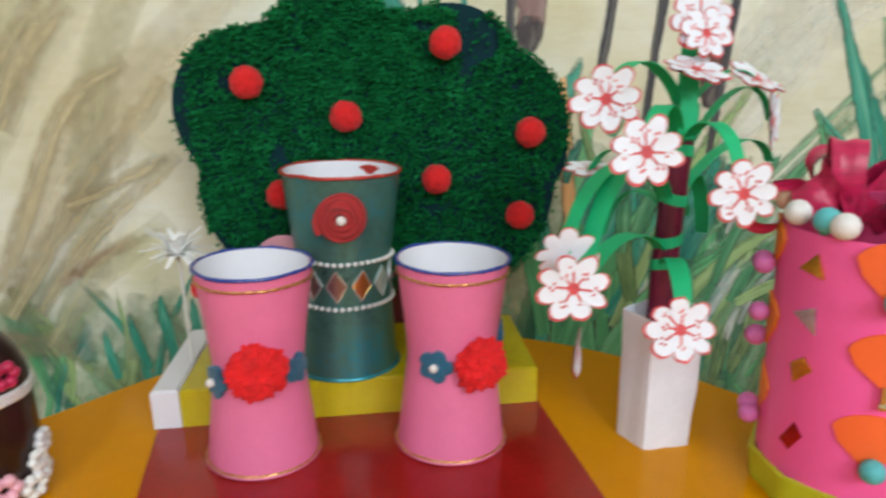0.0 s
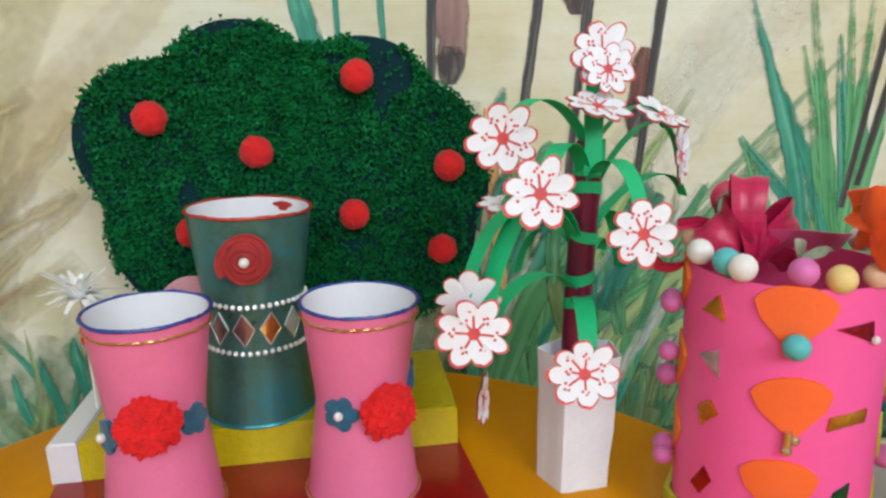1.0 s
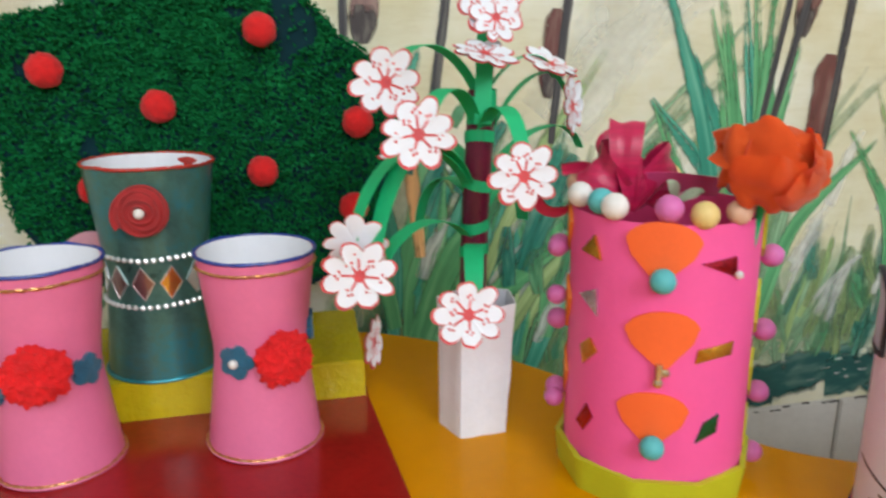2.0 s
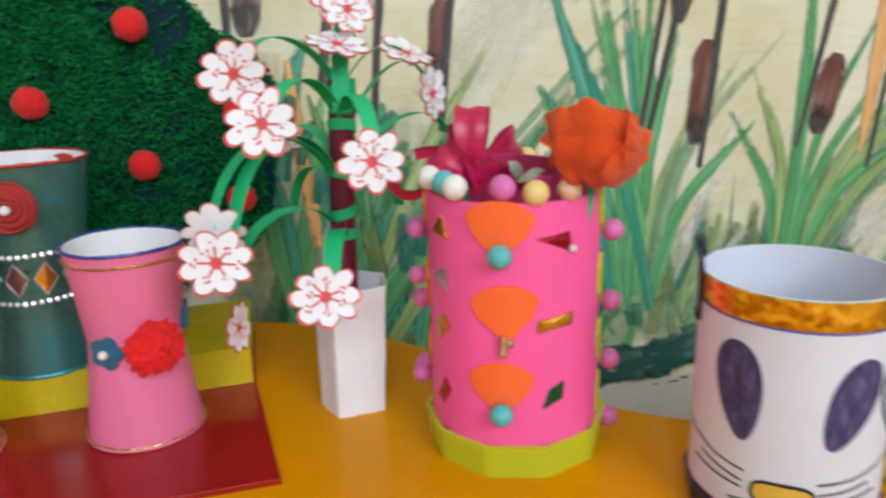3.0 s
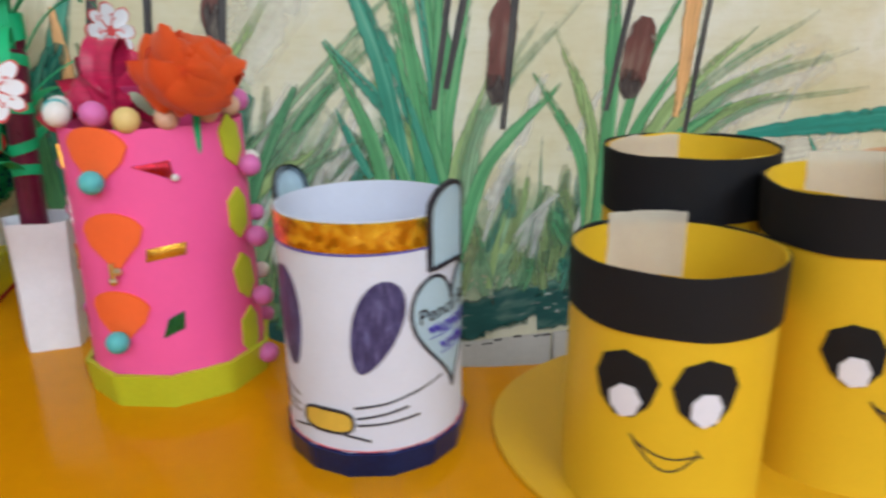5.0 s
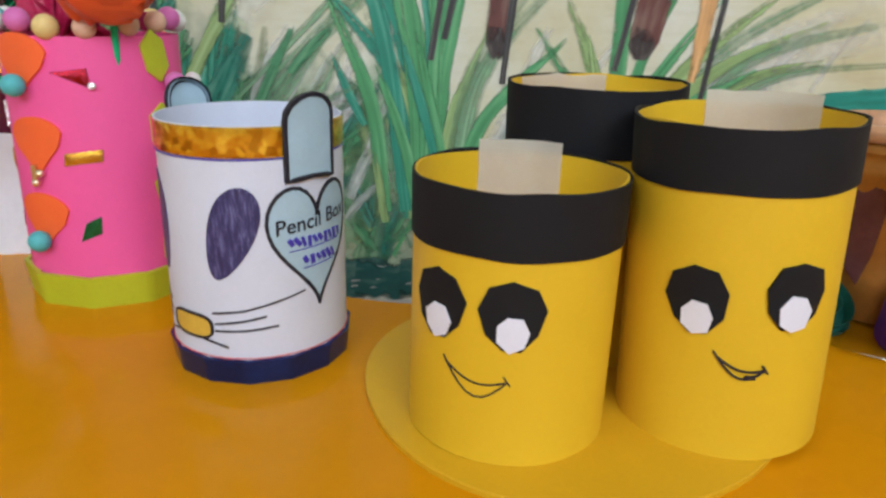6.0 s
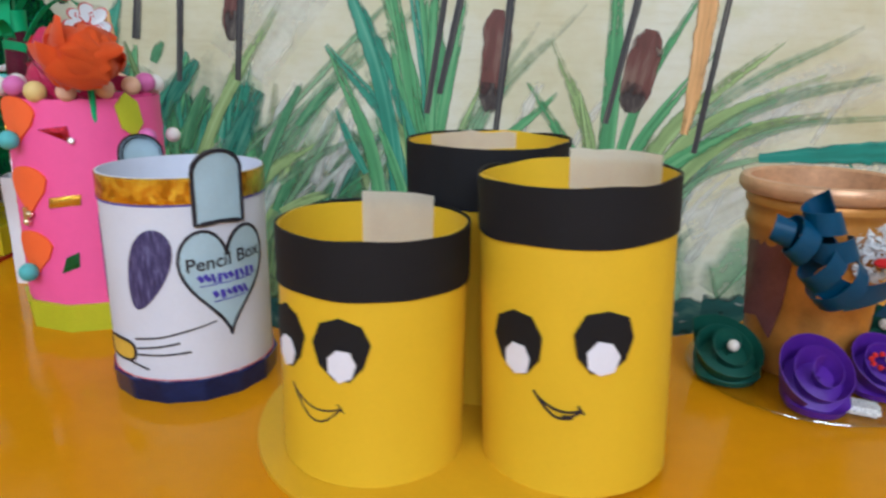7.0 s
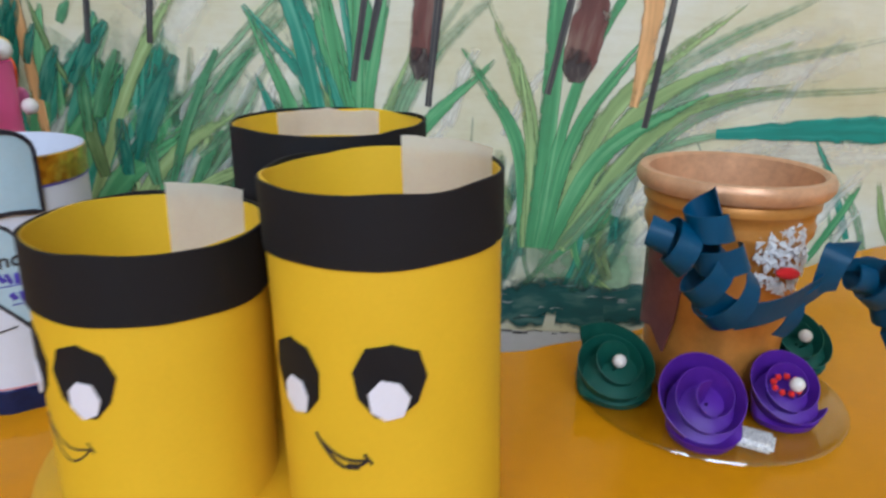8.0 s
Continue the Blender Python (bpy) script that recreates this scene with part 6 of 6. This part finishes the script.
# diagonal dry strokes behind the reeds
for x, z, tx, tz, bend, w, mt in ((0.36, 0.00, 0.66, 0.30, 0.05, 0.020, DRY_P), (0.40, 0.02, 0.58, 0.27, 0.0, 0.016, DRY_P), (0.42, -0.02, 0.56, 0.20, -0.02, 0.018, DRY_P), (0.30, 0.00, 0.46, 0.30, 0.04, 0.016, OLIVE_P),
                                  (0.40, 0.10, 0.66, 0.35, 0.0, 0.010, DRY_P), (0.24, -0.03, 0.36, 0.17, 0.08, 0.03, GREEN_P), (0.28, -0.06, 0.44, 0.10, 0.08, 0.03, GREEN_P),
                                  (0.33, -0.05, 0.52, 0.13, 0.08, 0.02, OLIVE_P), (0.21, 0.16, 0.245, 0.31, 0.04, 0.022, TEAL_P), (0.17, 0.16, 0.215, 0.25, 0.0, 0.014, TEAL_P), (0.245, 0.08, 0.225, 0.29, 0.0, 0.016, B_PEACH)):
    blade(x, z, tx, tz, bend, w, mt)
# first clump: long reeds that rise out of one foot
for tx, tz, bend, w, mt in ((0.519, 0.244, -0.16, 0.020, TEAL_P), (0.500, 0.186, -0.10, 0.014, DRY_P), (0.545, 0.330, -0.10, 0.019, TEAL_P), (0.585, 0.340, -0.08, 0.019, GREEN_P), (0.628, 0.350, -0.05, 0.017, TEAL_P),
                            (0.668, 0.350, -0.02, 0.018, GREEN_P), (0.705, 0.300, 0.03, 0.016, GREEN_P), (0.735, 0.210, 0.05, 0.018, OLIVE_P), (0.800, 0.270, 0.10, 0.018, DRY_P), (0.860, 0.290, 0.14, 0.018, DRY_P),
                            (0.830, 0.180, 0.12, 0.018, GREEN_P), (0.640, 0.200, 0.0, 0.02, GREEN_P), (0.560, 0.230, -0.12, 0.014, OLIVE_P)):
    blade(0.655 + (tx - 0.66) * 0.18, -0.05, tx, tz, bend, w, mt)
# reeds to the left, by the plant
for x, tx, tz, bend, w, mt in ((0.628, 0.516, 0.400, -0.05, 0.020, TEAL_P), (0.650, 0.590, 0.400, -0.03, 0.017, GREEN_P), (0.668, 0.636, 0.400, -0.02, 0.012, GREEN_P), (0.655, 0.665, 0.400, 0.0, 0.014, GREEN_P),
                               (0.600, 0.524, 0.238, -0.06, 0.018, GREEN_P), (0.640, 0.600, 0.270, -0.04, 0.013, GREEN_P)):
    blade(x, -0.04, tx, tz, bend, w, mt)
# thicket of teal and green strokes behind the mouse
for x, z, tx, tz, w, k in ((0.210, 0.201, 0.229, 0.252, 0.020, 1), (0.232, 0.176, 0.248, 0.224, 0.012, 1), (0.285, 0.152, 0.245, 0.252, 0.009, 2), (0.248, 0.130, 0.275, 0.198, 0.020, 1),
                            (0.289, 0.151, 0.343, 0.227, 0.020, 1), (0.320, 0.111, 0.355, 0.192, 0.020, 0), (0.368, 0.053, 0.428, 0.186, 0.029, 1), (0.411, 0.026, 0.482, 0.192, 0.014, 0),
                            (0.442, 0.023, 0.485, 0.093, 0.016, 0), (0.478, 0.140, 0.530, 0.194, 0.013, 0), (0.320, 0.032, 0.304, 0.124, 0.020, 2), (0.304, 0.091, 0.306, 0.174, 0.017, 0),
                            (0.352, 0.035, 0.348, 0.108, 0.020, 1), (0.283, 0.225, 0.298, 0.251, 0.012, 0), (0.389, 0.022, 0.385, 0.079, 0.017, 0)):
    blade(x, z, tx, tz, 0.03, w, THICK[k], "painted_grass")
# broad fresh strokes between the vessel and the mouse
for x, z, tx, tz, bend, w, mt in ((0.690, -0.064, 0.613, 0.190, -0.02, 0.015, TEAL_P), (0.648, -0.058, 0.586, 0.150, -0.03, 0.014, GREEN_P), (0.673, 0.040, 0.635, 0.190, 0.0, 0.012, GREEN_P), (0.600, -0.055, 0.584, 0.040, 0.0, 0.012, OLIVE_P),
                                  (0.572, 0.075, 0.530, 0.166, 0.02, 0.010, TEAL_P), (0.450, 0.062, 0.562, 0.125, 0.04, 0.012, DRY_P), (0.450, 0.020, 0.525, 0.049, 0.03, 0.014, OLIVE_P), (0.530, -0.050, 0.512, 0.030, 0.0, 0.014, GREEN_P)):
    blade(x, z, tx, tz, bend, w, mt)
# second clump
for tx, tz, bend, w, mt in ((0.788, 0.194, -0.12, 0.016, GREEN_P), (0.811, 0.262, -0.10, 0.018, OLIVE_P), (0.858, 0.185, -0.04, 0.013, OLIVE_P), (0.895, 0.400, -0.02, 0.020, GREEN_P), (0.950, 0.200, 0.04, 0.012, GREEN_P),
                            (1.020, 0.330, 0.08, 0.012, GREEN_P), (1.120, 0.245, 0.13, 0.020, OLIVE_P), (1.215, 0.258, 0.15, 0.017, DRY_P), (1.180, 0.200, 0.17, 0.020, OLIVE_P), (1.290, 0.205, 0.18, 0.016, DRY_P),
                            (1.250, 0.160, 0.18, 0.020, OLIVE_P), (1.320, 0.150, 0.18, 0.013, DRY_P), (1.200, 0.105, 0.16, 0.012, DRY_P), (1.090, 0.140, 0.14, 0.020, GREEN_P), (1.030, 0.230, 0.10, 0.016, GREEN_P)):
    blade(0.890 + (tx - 0.9) * 0.10, -0.055, tx, tz, bend, w, mt)
# far left: thin teal strokes
for x, z, tx, tz, w in ((0.052, 0.345, 0.026, 0.43, 0.022), (0.072, 0.36, 0.072, 0.44, 0.005), (0.118, 0.36, 0.116, 0.44, 0.006), (-0.215, 0.0, -0.225, 0.075, 0.012), (-0.245, -0.01, -0.262, 0.06, 0.010),
                        (-0.28, -0.02, -0.29, 0.04, 0.009), (-0.185, 0.01, -0.19, 0.07, 0.010)):
    blade(x, z, tx, tz, 0.02, w, TEAL_P)
# cattails: dark stem, brown head that darkens to its lower end
for x0, z0_, x1, z1_, hx, hz0, hz1, hw in ((0.749, 0.125, 0.775, 0.45, 0.744, 0.160, 0.285, 0.040), (0.896, 0.140, 0.955, 0.45, 0.937, 0.158, 0.258, 0.046), (0.672, 0.180, 0.730, 0.45, 0.715, 0.310, 0.430, 0.036),
                                           (0.166, 0.300, 0.168, 0.47, 0.188, 0.320, 0.480, 0.042), (0.317, 0.200, 0.342, 0.47, 0.325, 0.385, 0.450, 0.040), (0.398, 0.200, 0.423, 0.47, 0.396, 0.255, 0.345, 0.030)):
    b = bmesh.new()
    lean = (x1 - x0) / (z1_ - z0_)
    paint(b, [(hx - (hz1 - hz0) * 0.5 * lean, hz0), (hx, (hz0 + hz1) / 2), (hx + (hz1 - hz0) * 0.5 * lean, hz1)], lambda f: hw * max(0.25, (1 - abs(2 * f - 1) ** 5)) ** 0.6 * (0.85 + 0.15 * f), 0.14, x0 * 9)
    painted("painted_cattail", b, B_MAUVE if x0 < 0.2 else B_BROWN, "brown painted cattail head")
    b = bmesh.new()
    paint(b, [(hx - (hz1 - hz0) * 0.5 * lean, hz0 - 0.004), (hx - (hz1 - hz0) * 0.40 * lean, hz0 + 0.016), (hx - (hz1 - hz0) * 0.22 * lean, hz0 + 0.034)], lambda f: hw * 0.80 * (0.45 + 0.55 * math.sin(math.pi * min(0.5, f * 0.8 + 0.08))), 0.2, x0 * 5)
    painted("painted_cattail_foot", b, B_SMOKE, "dark lower end of the cattail")
    b = bmesh.new()
    paint(b, [(x0, z0_), ((x0 + x1) / 2, (z0_ + z1_) / 2), (x1, z1_)], lambda f: 0.0080 + 0.006 * f, 0.15, x0 * 3)
    painted("painted_stem", b, B_DARK, "dark painted stem")
for x0, z0_, x1, z1_, w in ((0.655, 0.155, 0.70, 0.45, 0.0085), (1.018, 0.100, 1.060, 0.45, 0.0085), (0.262, 0.255, 0.290, 0.47, 0.0115)):
    b = bmesh.new()
    paint(b, [(x0, z0_), ((x0 + x1) / 2, (z0_ + z1_) / 2), (x1, z1_)], w, 0.15, x0 * 3)
    painted("painted_stem", b, B_DARK, "dark painted stem")
b = bmesh.new()
paint(b, [(1.003, 0.125), (1.012, 0.22), (1.020, 0.42)], lambda f: 0.014 + 0.026 * f, 0.2, 2)
painted("painted_wash", b, B_PEACH, "peach wash beside a stem")
b = bmesh.new()
paint(b, [(1.105, 0.094), (1.20, 0.098), (1.33, 0.100), (1.48, 0.105)], lambda f: 0.012 + 0.04 * f, 0.2, 4)
painted("painted_stream", b, B_TURQ, "turquoise painted stroke")
# white flecks on the dark bank
for k in range(40):
    x, z, w = rng.uniform(0.30, 1.10), rng.uniform(-0.150, -0.105), rng.uniform(0.003, 0.010)
    b = bmesh.new()
    paint(b, [(x, z), (x + w, z + rng.uniform(-0.002, 0.002)), (x + 2 * w, z)], rng.uniform(0.0015, 0.0045), 0.5, k * 1.3)
    painted("paint_fleck", b, B_WHITE, "white fleck of paint")
# specks of dark paint that ran over the tile edge
for k in range(16):
    x = 0.70 + 0.024 * k + rng.uniform(-0.01, 0.01)
    b = bmesh.new()
    w = rng.uniform(0.003, 0.012)
    LAYER[0] = 0.0086 + 0.000003 * k
    z = TILE_TOP - 0.004 - rng.uniform(0, 0.006)
    paint(b, [(x, z), (x + w, z + rng.uniform(-0.002, 0.002)), (x + 2 * w, z)], rng.uniform(0.0015, 0.004), 0.4, k)
    painted("paint_speck", b, B_DARK, "dark paint speck on the tile edge")
